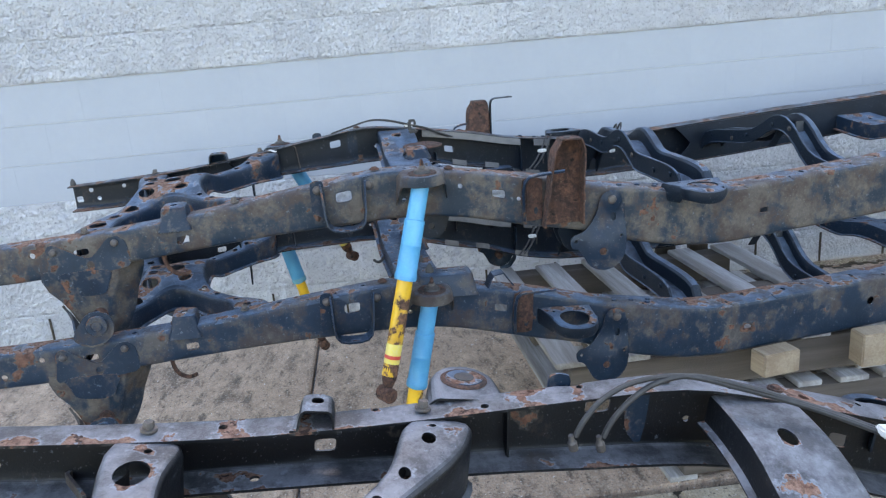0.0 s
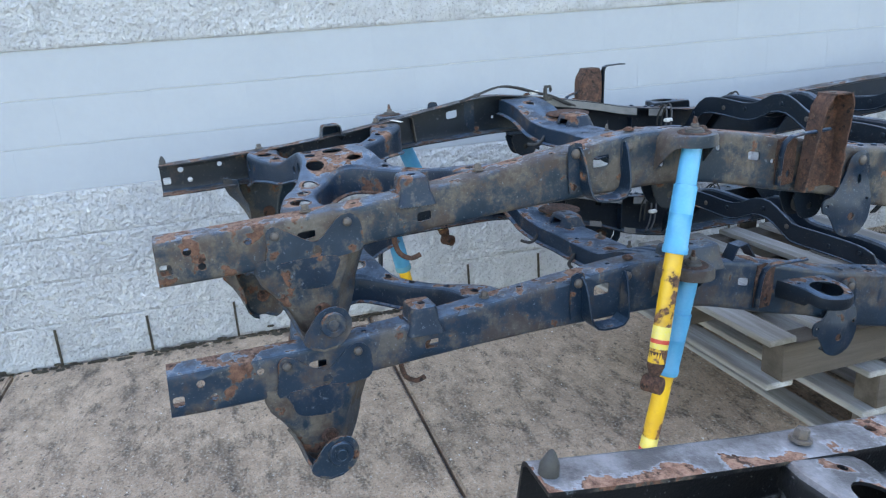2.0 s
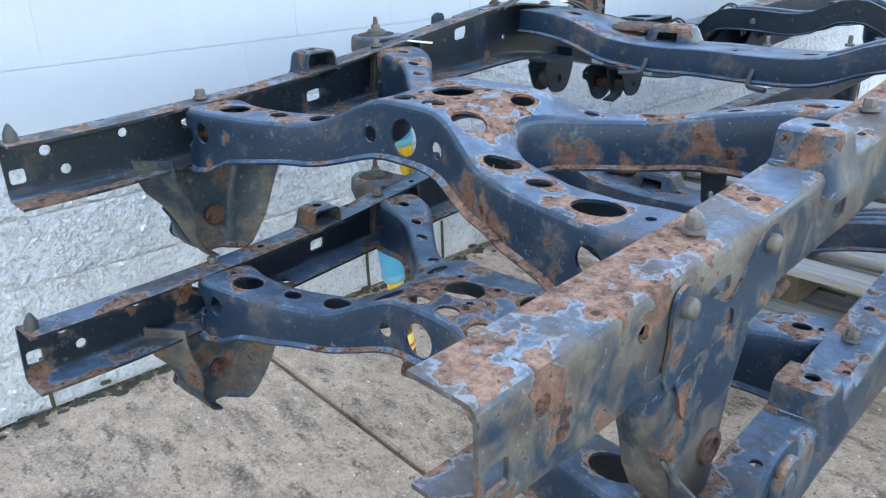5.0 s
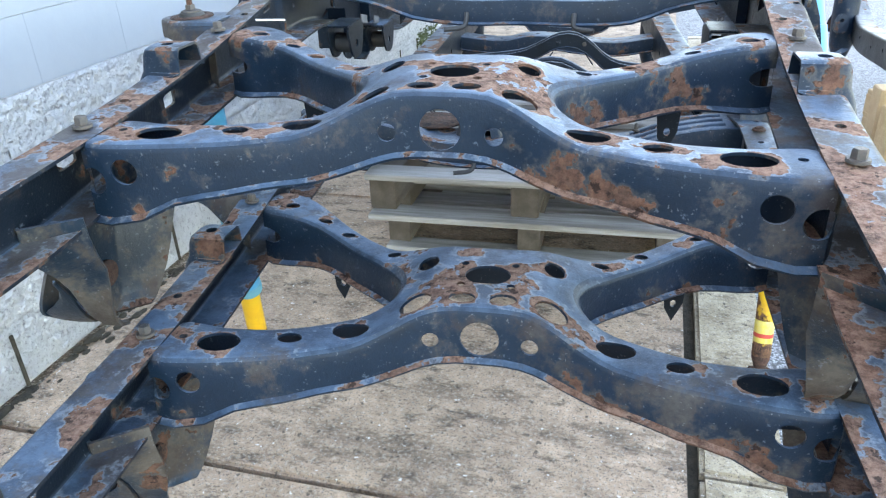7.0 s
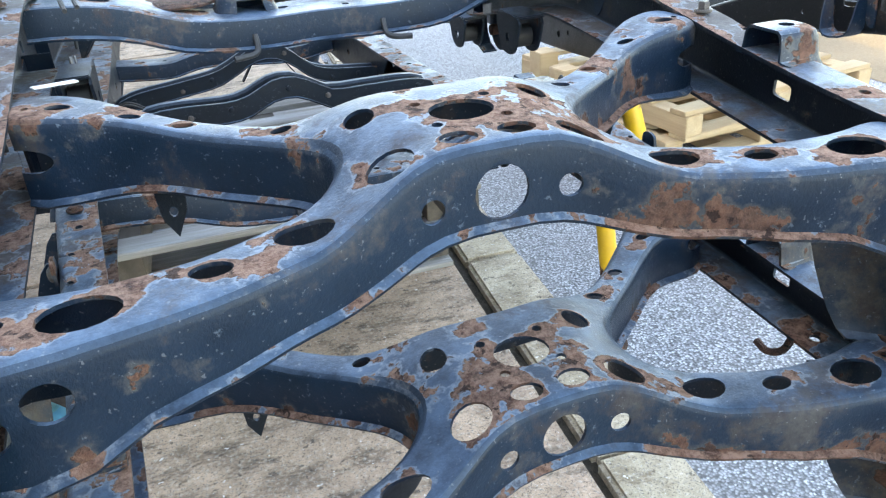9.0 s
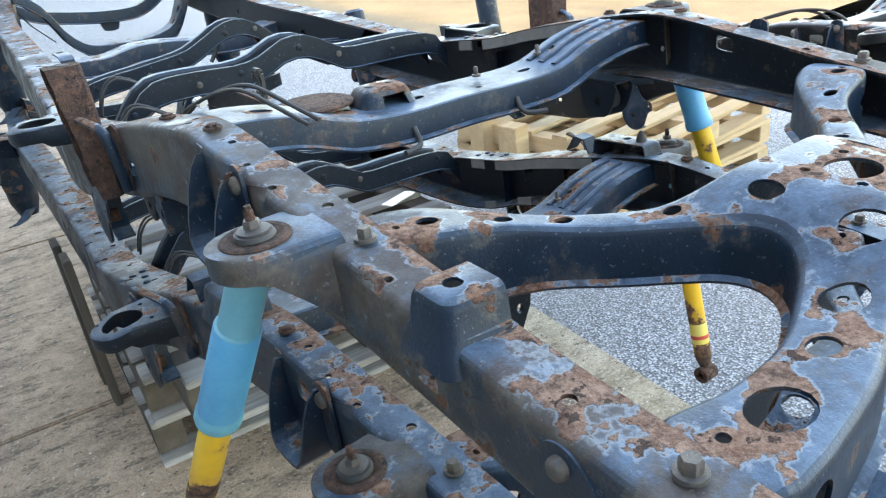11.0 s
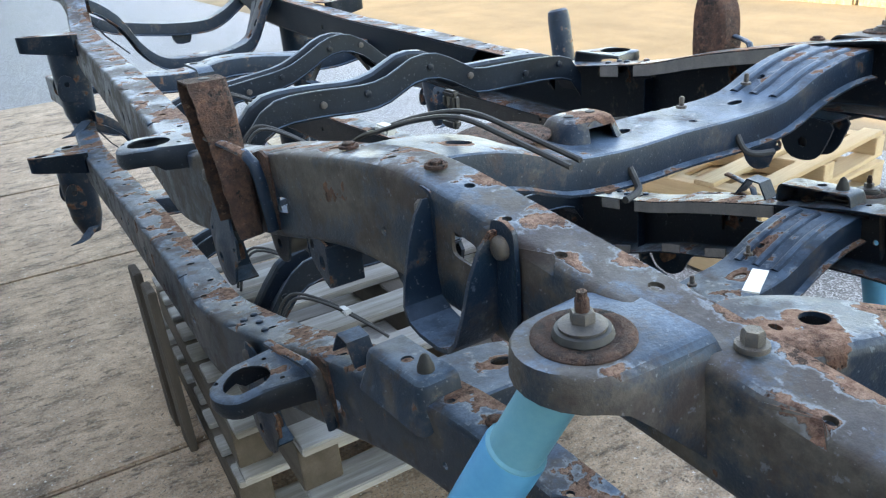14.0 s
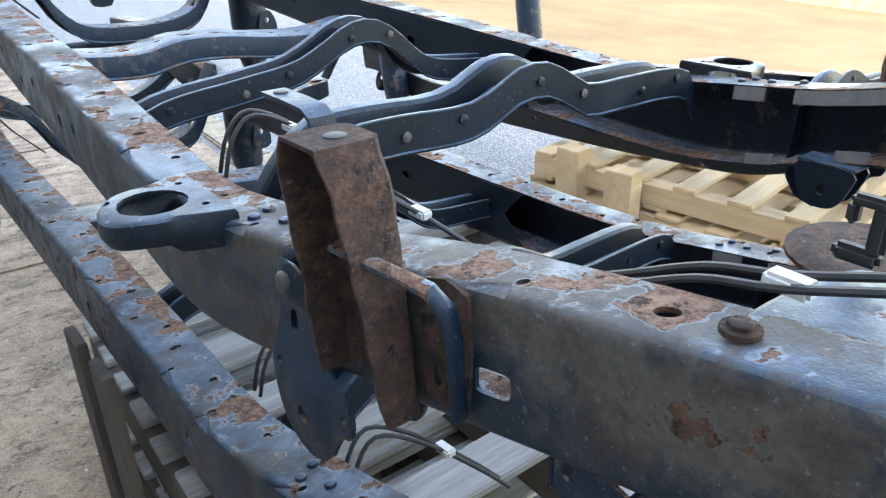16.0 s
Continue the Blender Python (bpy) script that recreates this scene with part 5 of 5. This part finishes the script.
        bmesh.ops.recalc_face_normals(bm, faces=bm.faces)
        bmesh.ops.solidify(bm, geom=bm.faces[:], thickness=0.004)
        sad = part("saddle", bm, PAINT_SCABBY, root, "rusty mount saddle")
        for x in (-0.142, -0.098):
            part("hole", lathe([(0.008, 0), (0.008, 0.0012), (0.007, 0.0016)], 14, Matrix.Translation((x, 1.11, 0.0635))), RUBBER, sad)
        part("rust_pad", lathe([(0.075, 0), (0.075, 0.004), (0.06, 0.009), (0.03, 0.009)], 24, Matrix.Translation((-0.24, 1.15, 0.045))), RUSTED, root)
    for side in (-1, 1):
        tab = [(-0.02, 0.0), (0.02, 0.0), (0.016, -0.05), (0.0, -0.085), (-0.014, -0.06)]
        f = lambda u, v: Vector((side * 0.30 + u, 0.50, -0.045 + v))
        part("hanging_tab", sheet(tab, [], f, [(0.0, -0.05, 0.005, 0.007)], 0.006), PAINT_CLEAN, root)
    if variant == "tail":
        for k in (0, 1):
            q = 0.045 * k
            ln = part("brake_line", tube([(-0.430, 0.760 + q, 0.034), (-0.432, 0.772 + q, 0.064), (-0.438, 0.800 + q, 0.098), (-0.448, 0.850 + q * 0.8, 0.122), (-0.455, 0.93 + 0.3 * q, 0.132), (-0.44, 1.02, 0.122 + 0.1 * q),
                                          (-0.40, 1.14 + 0.01 * k, 0.106), (-0.34, 1.27 + 0.01 * k, 0.080), (-0.28, 1.42 + 0.01 * k, 0.04)], 0.0048, 8), RUBBER, root)
            part("union", lathe([(0.004, -0.016), (0.0075, -0.014), (0.0075, 0.0), (0.005, 0.003), (0.0042, 0.014)], 10, Matrix.Translation((-0.4295, 0.756 + q, 0.024)) @ pose(0, 0, 0, 20, 8, 0)), STEEL, ln)
        part("clip", box(0.03, 0.03, 0.014, (-0.36, 1.225, 0.096), 0.004), WHITE_PLASTIC, root)
    # grooved crossmembers with humps
    up = curve([(-0.54, -0.14), (-0.47, -0.07), (-0.42, -0.005), (-0.37, 0.030), (-0.27, 0.036), (-0.144, 0.030), (-0.09, 0.038), (-0.04, 0.060), (0.0, 0.075), (0.06, 0.073), (0.115, 0.048), (0.166, 0.020), (0.28, 0.016), (0.42, 0.012), (0.49, -0.006), (0.54, -0.07)])
    hat_member("crossmember", root, PAINT_CLEAN, up, 0.115, 0.058, groove=0.045, x0=-0.51, x1=0.52, y=1.885, lip=0.006)
    arch = curve([(-0.56, -0.11), (-0.44, -0.04), (-0.25, -0.012), (-0.12, 0.006), (-0.05, 0.035), (0.015, 0.069), (0.07, 0.080), (0.11, 0.073), (0.16, 0.045), (0.21, 0.0), (0.27, -0.035), (0.42, -0.055), (0.56, -0.065)])
    if front > 3:
        hat_member("crossmember", root, PAINT_CLEAN, arch, 0.09, 0.05, groove=0.036, x0=-0.49, x1=0.49, y=2.47, lip=0.006)
        for side in (-1, 1):
            part("stay", strip_bracket([(0.075 + side * 0.055, 2.45, 0.06), (0.075 + side * 0.065, 2.45, 0.0), (0.075 + side * 0.10, 2.45, -0.05)], 0.03, 0.004, Vector((0, 1, 0))), PAINT_CLEAN, root)
    if variant != "tail":
        low = curve([(-0.50, -0.03), (-0.40, -0.040), (-0.25, -0.050), (-0.18, -0.036), (-0.12, -0.026), (0.0, -0.030), (0.12, -0.045), (0.30, -0.055), (0.50, -0.030)])
        hat_member("crossmember", root, PAINT, low, 0.17, 0.06, x0=-0.47, x1=0.47, y=3.14, holes=[(k * 0.09, 0.0, 0.010, 0.007) for k in range(-4, 5)])
        dip = curve([(-0.43, 0.20), (-0.36, 0.16), (-0.30, 0.10), (-0.25, 0.0), (-0.19, -0.07), (-0.13, -0.10), (0.0, -0.112), (0.12, -0.110), (0.24, -0.085), (0.29, -0.05), (0.34, 0.03), (0.38, 0.11), (0.43, 0.18)])
        hat_member("crossmember", root, PAINT, dip, 0.12, 0.055, x0=-0.42, x1=0.42, y=4.05, holes=[(k * 0.06, -0.035, 0.009, 0.007) for k in range(-2, 4)] + [(0.285, -0.02, 0.010, 0.015), (0.325, -0.02, 0.010, 0.015), (0.365, -0.02, 0.010, 0.015)])
        bar = curve([(-0.5, 0.16), (-0.3, 0.07), (-0.18, 0.045), (0.0, 0.02), (0.2, 0.015), (0.3, 0.05), (0.5, 0.16)])
        hat_member("crossmember", root, PAINT, bar, 0.09, 0.06, x0=-0.46, x1=0.46, y=4.52)
        tab = [(-0.07, 0.0), (0.07, 0.0), (0.05, -0.02), (0.035, -0.06), (-0.035, -0.06), (-0.05, -0.02)]
        part("notch_tab", sheet(smooth_outline(tab, 2), [(0.0, -0.03)], lambda u, v: Vector((0.06 + u, 4.52, -0.03 + v)), (), 0.03), PAINT, root)
        part("crossbar", tube([(-0.45, 5.0, 0.2), (0, 5.0, 0.2), (0.45, 5.0, 0.2)], 0.022, 10), PAINT, root)
        for side in (-1, 1):
            coil_tower(root, side, 4.12, drop=0.27)
            part("wing", strip_bracket([(side * 0.44, 4.25, 0.16), (side * 0.36, 4.15, 0.02), (side * 0.29, 4.05, -0.06)], 0.06, 0.005, Vector((0, 1, 0))), PAINT, root)
            arm = [(0.0, -0.075), (0.08, -0.055), (0.15, -0.045), (0.20, -0.030), (0.215, 0.0), (0.20, 0.030), (0.15, 0.045), (0.08, 0.06), (0.0, 0.085)]
            f = lambda u, v: Vector((side * (HALF(3.68) - 0.01 + u), 3.68 + v, TOP(3.68) + 0.012 + 0.05 * u))
            pl = part("outrigger", sheet(smooth_outline(arm, 3), [(0.05, 0.0), (0.10, 0.0)], f, [(0.165, 0.0, 0.026, 0.022)], 0.004), PAINT, root)
            rim = [f(u, v) for u, v in smooth_outline(arm, 3)[:-4]]
            bm = bmesh.new()
            hi = [bm.verts.new(p) for p in rim]
            lo = [bm.verts.new(p + Vector((0, 0, -0.085 + 0.12 * abs(p.x - side * HALF(3.68))))) for p in rim]
            for k in range(len(rim) - 1):
                bm.faces.new((hi[k], hi[k + 1], lo[k + 1], lo[k]))
            bmesh.ops.solidify(bm, geom=bm.faces[:], thickness=0.004)
            part("skirt", bm, PAINT, pl)
    if variant == "tail":
        for side in (-1, 1):
            coil_tower(root, side, 4.22, 0.21)
    if variant == "top":
        brake_lines(root, [(-0.475, 1.30, 0.035), (-0.462, 1.25, 0.056), (-0.456, 1.19, 0.084), (-0.458, 1.127, 0.102), (-0.447, 1.05, 0.126), (-0.427, 0.973, 0.138), (-0.410, 0.89, 0.122), (-0.395, 0.811, 0.104)],
                    0.004, (-0.450, 1.127, 0.103), 0.017)
        hc = box(0.014, 0.036, 0.014, (-0.342, 1.13, 0.090), 0.004)
        box(0.012, 0.014, 0.040, (-0.342, 1.118, 0.112), 0.004, bm=hc)
        box(0.012, 0.028, 0.009, (-0.342, 1.128, 0.133), 0.003, bm=hc)
        box(0.012, 0.009, 0.018, (-0.342, 1.139, 0.122), 0.003, bm=hc)
        part("hose_clamp", hc, RUBBER, root, "black plastic hose clip")
        part("tag", box(0.052, 0.013, 0.0015, (0, 0, 0), 0.0, pose(-0.40, 0.578, 0.058, 0, 4, 28)), WHITE_PLASTIC, root, "strip of white masking tape")
    brake_lines(root, [(-0.48, 2.0, -0.06), (-0.46, 2.0, 0.0), (-0.42, 2.0, 0.03), (-0.36, 1.97, 0.0), (-0.34, 1.95, -0.06)], 0.02, (-0.37, 1.98, 0.005))
    return root


def clevis(root, x, y, z, size=1.0):
    """Two rounded ears below the rail with a rubber bush between them."""
    ear = [(-0.05, 0.0), (0.05, 0.0), (0.048, -0.04), (0.03, -0.072), (0.0, -0.08), (-0.03, -0.072), (-0.048, -0.04)]
    base = part("clevis", box(0.06 * size, 0.11 * size, 0.006, (x, y, z + 0.002), 0.002), PAINT_CLEAN, root)
    for s in (-1, 1):
        f = lambda u, v: Vector((x + s * 0.026 * size, y + u * size, z + v * size))
        part("ear", sheet(smooth_outline(ear, 3), [(0, -0.02)], f, [(0.0, -0.045, 0.010, 0.010)], 0.005), PAINT_CLEAN, base)
    part("bush", lathe([(0.02, -0.02), (0.024, -0.018), (0.024, 0.018), (0.02, 0.02)], 16, Matrix.Translation((x, y, z - 0.045 * size)) @ pose(0, 0, 0, 0, 90)), RUBBER, base)


def drop_bracket(root, side, y):
    """A folded box below the rail with two holes in its outer face."""
    x, z = side * (HALF(y) - 0.002), BOT(y)
    face = [(-0.034, 0.004), (0.036, 0.022), (0.038, -0.030), (0.020, -0.046), (-0.026, -0.066), (-0.034, -0.060)]
    f = lambda u, v: Vector((x, y + u, z + v))
    b = part("drop_bracket", sheet(face, [(0, 0), (0, -0.04)], f, [(-0.010, -0.030, 0.010, 0.012), (0.022, -0.010, 0.007, 0.009)], 0.004), PAINT, root)
    for u, v in ((-0.034, -0.030), (0.038, -0.004)):
        part("cheek", box(0.055, 0.004, 0.064, (x - side * 0.026, y + u, z + v), 0.001), PAINT, b)


def tongue_tab(root, side):
    """Thin bracket rising behind the rusty post, its holed tongue folded forward."""
    x = side * 0.594
    pts = [(x, 1.492, -0.03), (x, 1.497, 0.145), (x, 1.503, 0.160), (x, 1.515, 0.166), (x, 1.548, 0.167), (x, 1.592, 0.167)]
    t = part("tongue_tab", strip_bracket(pts, -side * 0.026, 0.004), PAINT_CLEAN, root)
    part("hole", lathe([(0.007, 0), (0.007, 0.0012), (0.006, 0.0016)], 16, Matrix.Translation((x - side * 0.013, 1.575, 0.169))), RUBBER, t)


def coil_tower(root, side, y, lift=0.0, drop=0.0):
    """Front suspension tower: a tall folded cup outside the rail with wishbone ears."""
    x = side * (HALF(y) + 0.02)
    z0 = -drop
    bm = bmesh.new()
    L = []
    for z, r in ((-0.10, 0.04), (-0.03, 0.062), (0.10, 0.070), (0.24 + lift, 0.070), (0.30 + lift, 0.064), (0.315 + lift, 0.05), (0.316 + lift, 0.025)):
        L.append([bm.verts.new((x + side * 0.03 + r * 1.1 * math.cos(a), y + r * 1.25 * math.sin(a), z0 + z)) for a in (2 * math.pi * k / 14 for k in range(14))])
    for a, c in zip(L, L[1:]):
        for k in range(14):
            bm.faces.new((a[k], a[(k + 1) % 14], c[(k + 1) % 14], c[k]))
    bmesh.ops.recalc_face_normals(bm, faces=bm.faces)
    bmesh.ops.solidify(bm, geom=bm.faces[:], thickness=0.004)
    t = part("coil_tower", bm, PAINT_RUSTY, root)
    for s in (-1, 1):
        ear = [(-0.03, 0.0), (0.04, 0.0), (0.05, 0.05), (0.03, 0.10), (0.0, 0.11), (-0.03, 0.08)]
        f = lambda u, v: Vector((x + side * (0.06 + u), y + s * 0.10, z0 + 0.05 + v))
        part("wishbone_ear", sheet(smooth_outline(ear, 3), [(0, 0.05)], f, [(0.005, 0.07, 0.012, 0.012)], 0.006), PAINT, t)
    part("bump_arm", strip_bracket([(x, y - 0.12, z0 - 0.05), (x + side * 0.06, y - 0.16, z0 - 0.09), (x + side * 0.1, y - 0.17, z0 - 0.1)], side * 0.05, 0.006), PAINT, t)
    return t


setting()
blocks()
A = chassis("chassis", "rusty blue-black ladder chassis stacked on another", pose(0.050, 0.012, 1.070, 0, 0.6, -0.6), "top")
B = chassis("chassis", "rusty blue-black ladder chassis lying on grey pallets", pose(0.108, -0.022, 0.791, -2.8, 0.6, 1.7), "low")
C = chassis("chassis", "black ladder chassis leaning with its tail raised", pose(2.022, 0.343, 0.998, -9.6, 0, -3.5), "tail")
damper(A, 1, 1.04, (0.046, -0.077, -0.28))
damper(A, -1, 0.60, (-0.068, 0.122, -0.272), worn=True, cover=0.305)
damper(B, 1, 1.045, (0.0, -0.052, -0.28))
damper(B, -1, 0.60, (-0.02, 0.075, -0.28), worn=True)


# ---- timber ----
def board(root, sx, sy, sz, at, mat, name="board"):
    bm = box(max(sx, sy), min(sx, sy), sz, (0, 0, 0), 0.003)
    ob = part(name, bm, mat, root, smooth=0)
    ob.matrix_basis = Matrix.Translation(at) @ (pose(0, 0, 0, 0, 0, 90) if sy > sx else Matrix())
    return ob


def pallet(name, label, m, mat, lx=1.1, ly=1.15, boards=8, rng=None, group="grey pallets", height=0.14, low=None, inset=0.0):
    """A timber pallet: deck boards along x on three bearers along y, and boards below."""
    root = thing(name, label, "pallet", m, group=group)
    rng = rng or random.Random(1)
    bh = height - 0.04
    for k in range(3):
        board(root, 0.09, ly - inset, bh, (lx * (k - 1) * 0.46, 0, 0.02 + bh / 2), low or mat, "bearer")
    for k in range(boards):
        w = 0.095 + rng.uniform(-0.01, 0.012)
        y = -ly / 2 + 0.05 + (ly - 0.1) * k / (boards - 1)
        board(root, lx, w, 0.02, (rng.uniform(-0.006, 0.006), y + rng.uniform(-0.006, 0.006), height - 0.01), mat)
    for k in range(3):
        board(root, lx, 0.1, 0.02, (0, (ly / 2 - 0.05) * (k - 1), 0.01), mat)
    return root


rng = random.Random(3)
z = 0.0
for k in range(3):
    y = (2.42, 2.40, 2.03)[k]
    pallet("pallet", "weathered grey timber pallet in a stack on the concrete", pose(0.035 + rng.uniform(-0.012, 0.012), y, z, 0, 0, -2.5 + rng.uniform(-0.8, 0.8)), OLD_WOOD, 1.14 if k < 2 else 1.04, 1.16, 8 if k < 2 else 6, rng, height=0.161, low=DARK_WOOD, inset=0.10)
    z += 0.1615
for k, y in enumerate((2.53, 2.36)):
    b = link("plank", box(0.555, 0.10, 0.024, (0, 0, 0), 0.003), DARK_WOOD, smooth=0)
    b.matrix_world = pose(-0.598 + 0.004 * k, y, 0.2775, 0, 90, 0)
    tagged(b, "weathered grey plank standing upright against the pallet stack", "plank", "upright planks")
z = ground_z(0, 2)
for k in range(3):
    pallet("pallet", "raw pine pallet in a loose pile on the asphalt", pose(2.10 + 0.02 * k, 2.64, z, 0, 0, -1 + 4 * k), NEW_WOOD, 1.12, 1.22, 6, rng, "pine pallets", 0.125)
    z += 0.1255
for k, (x, y, h) in enumerate(((1.53, 2.96, 0.44), (1.485, 2.66, 0.43))):
    t = link("timber_block", box(0.10, 0.12, h, (0, 0, h / 2), 0.004), NEW_WOOD)
    t.matrix_world = pose(x, y, ground_z(0, y), 0, 0, 8 * k)
    tagged(t, "raw pine post standing on the asphalt beside the pine pallets", "timber post", "timber posts")
for k, (y, h) in enumerate(((2.08, 0.075), (2.43, 0.11))):
    t = link("timber_block", box(0.07, 0.13, h, (0, 0, h / 2), 0.004), WORN_PINE)
    t.matrix_world = pose(0.68, y + 0.03, 0.4845 - 0.06 - 0.02 * k, 0, 0, 6 - 9 * k)
    tagged(t, "pine offcut on the grey pallets beside the rail", "timber block", "timber blocks")


def shrub(at):
    """A weed tuft at the wall's foot: thin bent stems with small narrow leaves."""
    root = thing("weed", "dark green weed tuft at the foot of the wall", "plant", Matrix.Translation(at))
    rng = random.Random(9)
    stems, leaves = bmesh.new(), bmesh.new()
    for k in range(16):
        a, l = rng.uniform(0, 6.28), rng.uniform(0.22, 0.45)
        tip = Vector((math.cos(a) * l * 0.45, math.sin(a) * l * 0.8, l))
        pts = [Vector((0, 0, 0)), tip * 0.5 + Vector((0, 0, 0.05)), tip]
        tube(pts, 0.003, 5, stems)
        for n in range(26):
            p = tip * rng.uniform(0.25, 1.0)
            d = Vector((rng.uniform(-1, 1), rng.uniform(-1, 1), rng.uniform(-0.3, 0.8))).normalized()
            w = d.orthogonal().normalized() * 0.008
            L = rng.uniform(0.03, 0.06)
            vs = [leaves.verts.new(q) for q in (p, p + d * L * 0.5 + w, p + d * L, p + d * L * 0.5 - w)]
            leaves.faces.new(vs)
    part("stems", stems, LEAF, root)
    part("leaves", leaves, LEAF, root, smooth=0)


def van(m):
    """A white delivery van parked in the sun across the yard."""
    root = thing("van", "white delivery van parked across the sunlit yard", "van", m)
    prof = [(-2.3, 0.35), (-2.35, 0.75), (-2.25, 1.0), (-1.55, 1.2), (-1.0, 1.85), (-0.7, 1.95), (2.2, 1.95), (2.32, 1.8), (2.35, 0.4)]
    bm = bmesh.new()
    L = []
    for y, sh in ((-0.88, 0.97), (-0.93, 1.0), (0.93, 1.0), (0.88, 0.97)):
        L.append([bm.verts.new((x * sh, y, 1.1 + (zz - 1.1) * sh)) for x, zz in prof])
    for a, c in zip(L, L[1:]):
        for k in range(len(prof)):
            j = (k + 1) % len(prof)
            bm.faces.new((a[k], a[j], c[j], c[k]))
    bm.faces.new(L[0])
    bm.faces.new(L[-1][::-1])
    part("body", bm, VAN_WHITE, root, smooth=20)
    for x in (-1.45, 1.45):
        for s in (-1, 1):
            w = part("wheel", lathe([(0.2, -0.1), (0.33, -0.1), (0.34, -0.07), (0.34, 0.07), (0.33, 0.1), (0.2, 0.1)], 24, pose(x, s * 0.86, 0.34, 90)), RUBBER, root)
            part("rim", lathe([(0.2, -0.105), (0.19, -0.09), (0.05, -0.08), (0.05, 0.08), (0.19, 0.09), (0.2, 0.105)], 20, pose(x, s * 0.86, 0.34, 90)), STEEL, w)
            part("wheel_arch", lathe([(0.36, -0.05), (0.40, -0.05), (0.40, 0.05), (0.36, 0.05)], 24, pose(x, s * 0.895, 0.36, 90)), RUBBER, root)
    for s in (-1, 1):
        part("side_window", box(0.75, 0.02, 0.45, (-0.75, s * 0.935, 1.5), 0.01), GLASS_DARK, root)
        part("sill_trim", box(2.0, 0.02, 0.1, (0.0, s * 0.94, 0.5), 0.01), RUBBER, root)
    part("windscreen", box(0.02, 1.5, 0.7, (-1.30, 0, 1.53), 0.005, pose(0, 0, 0)), GLASS_DARK, root)


shrub((SITE @ Vector((0.10, 5.0, -0.02))))
van(pose(6.66, 36.6, ground_z(0, 36.6) + 0.01, 0, 0, 133))
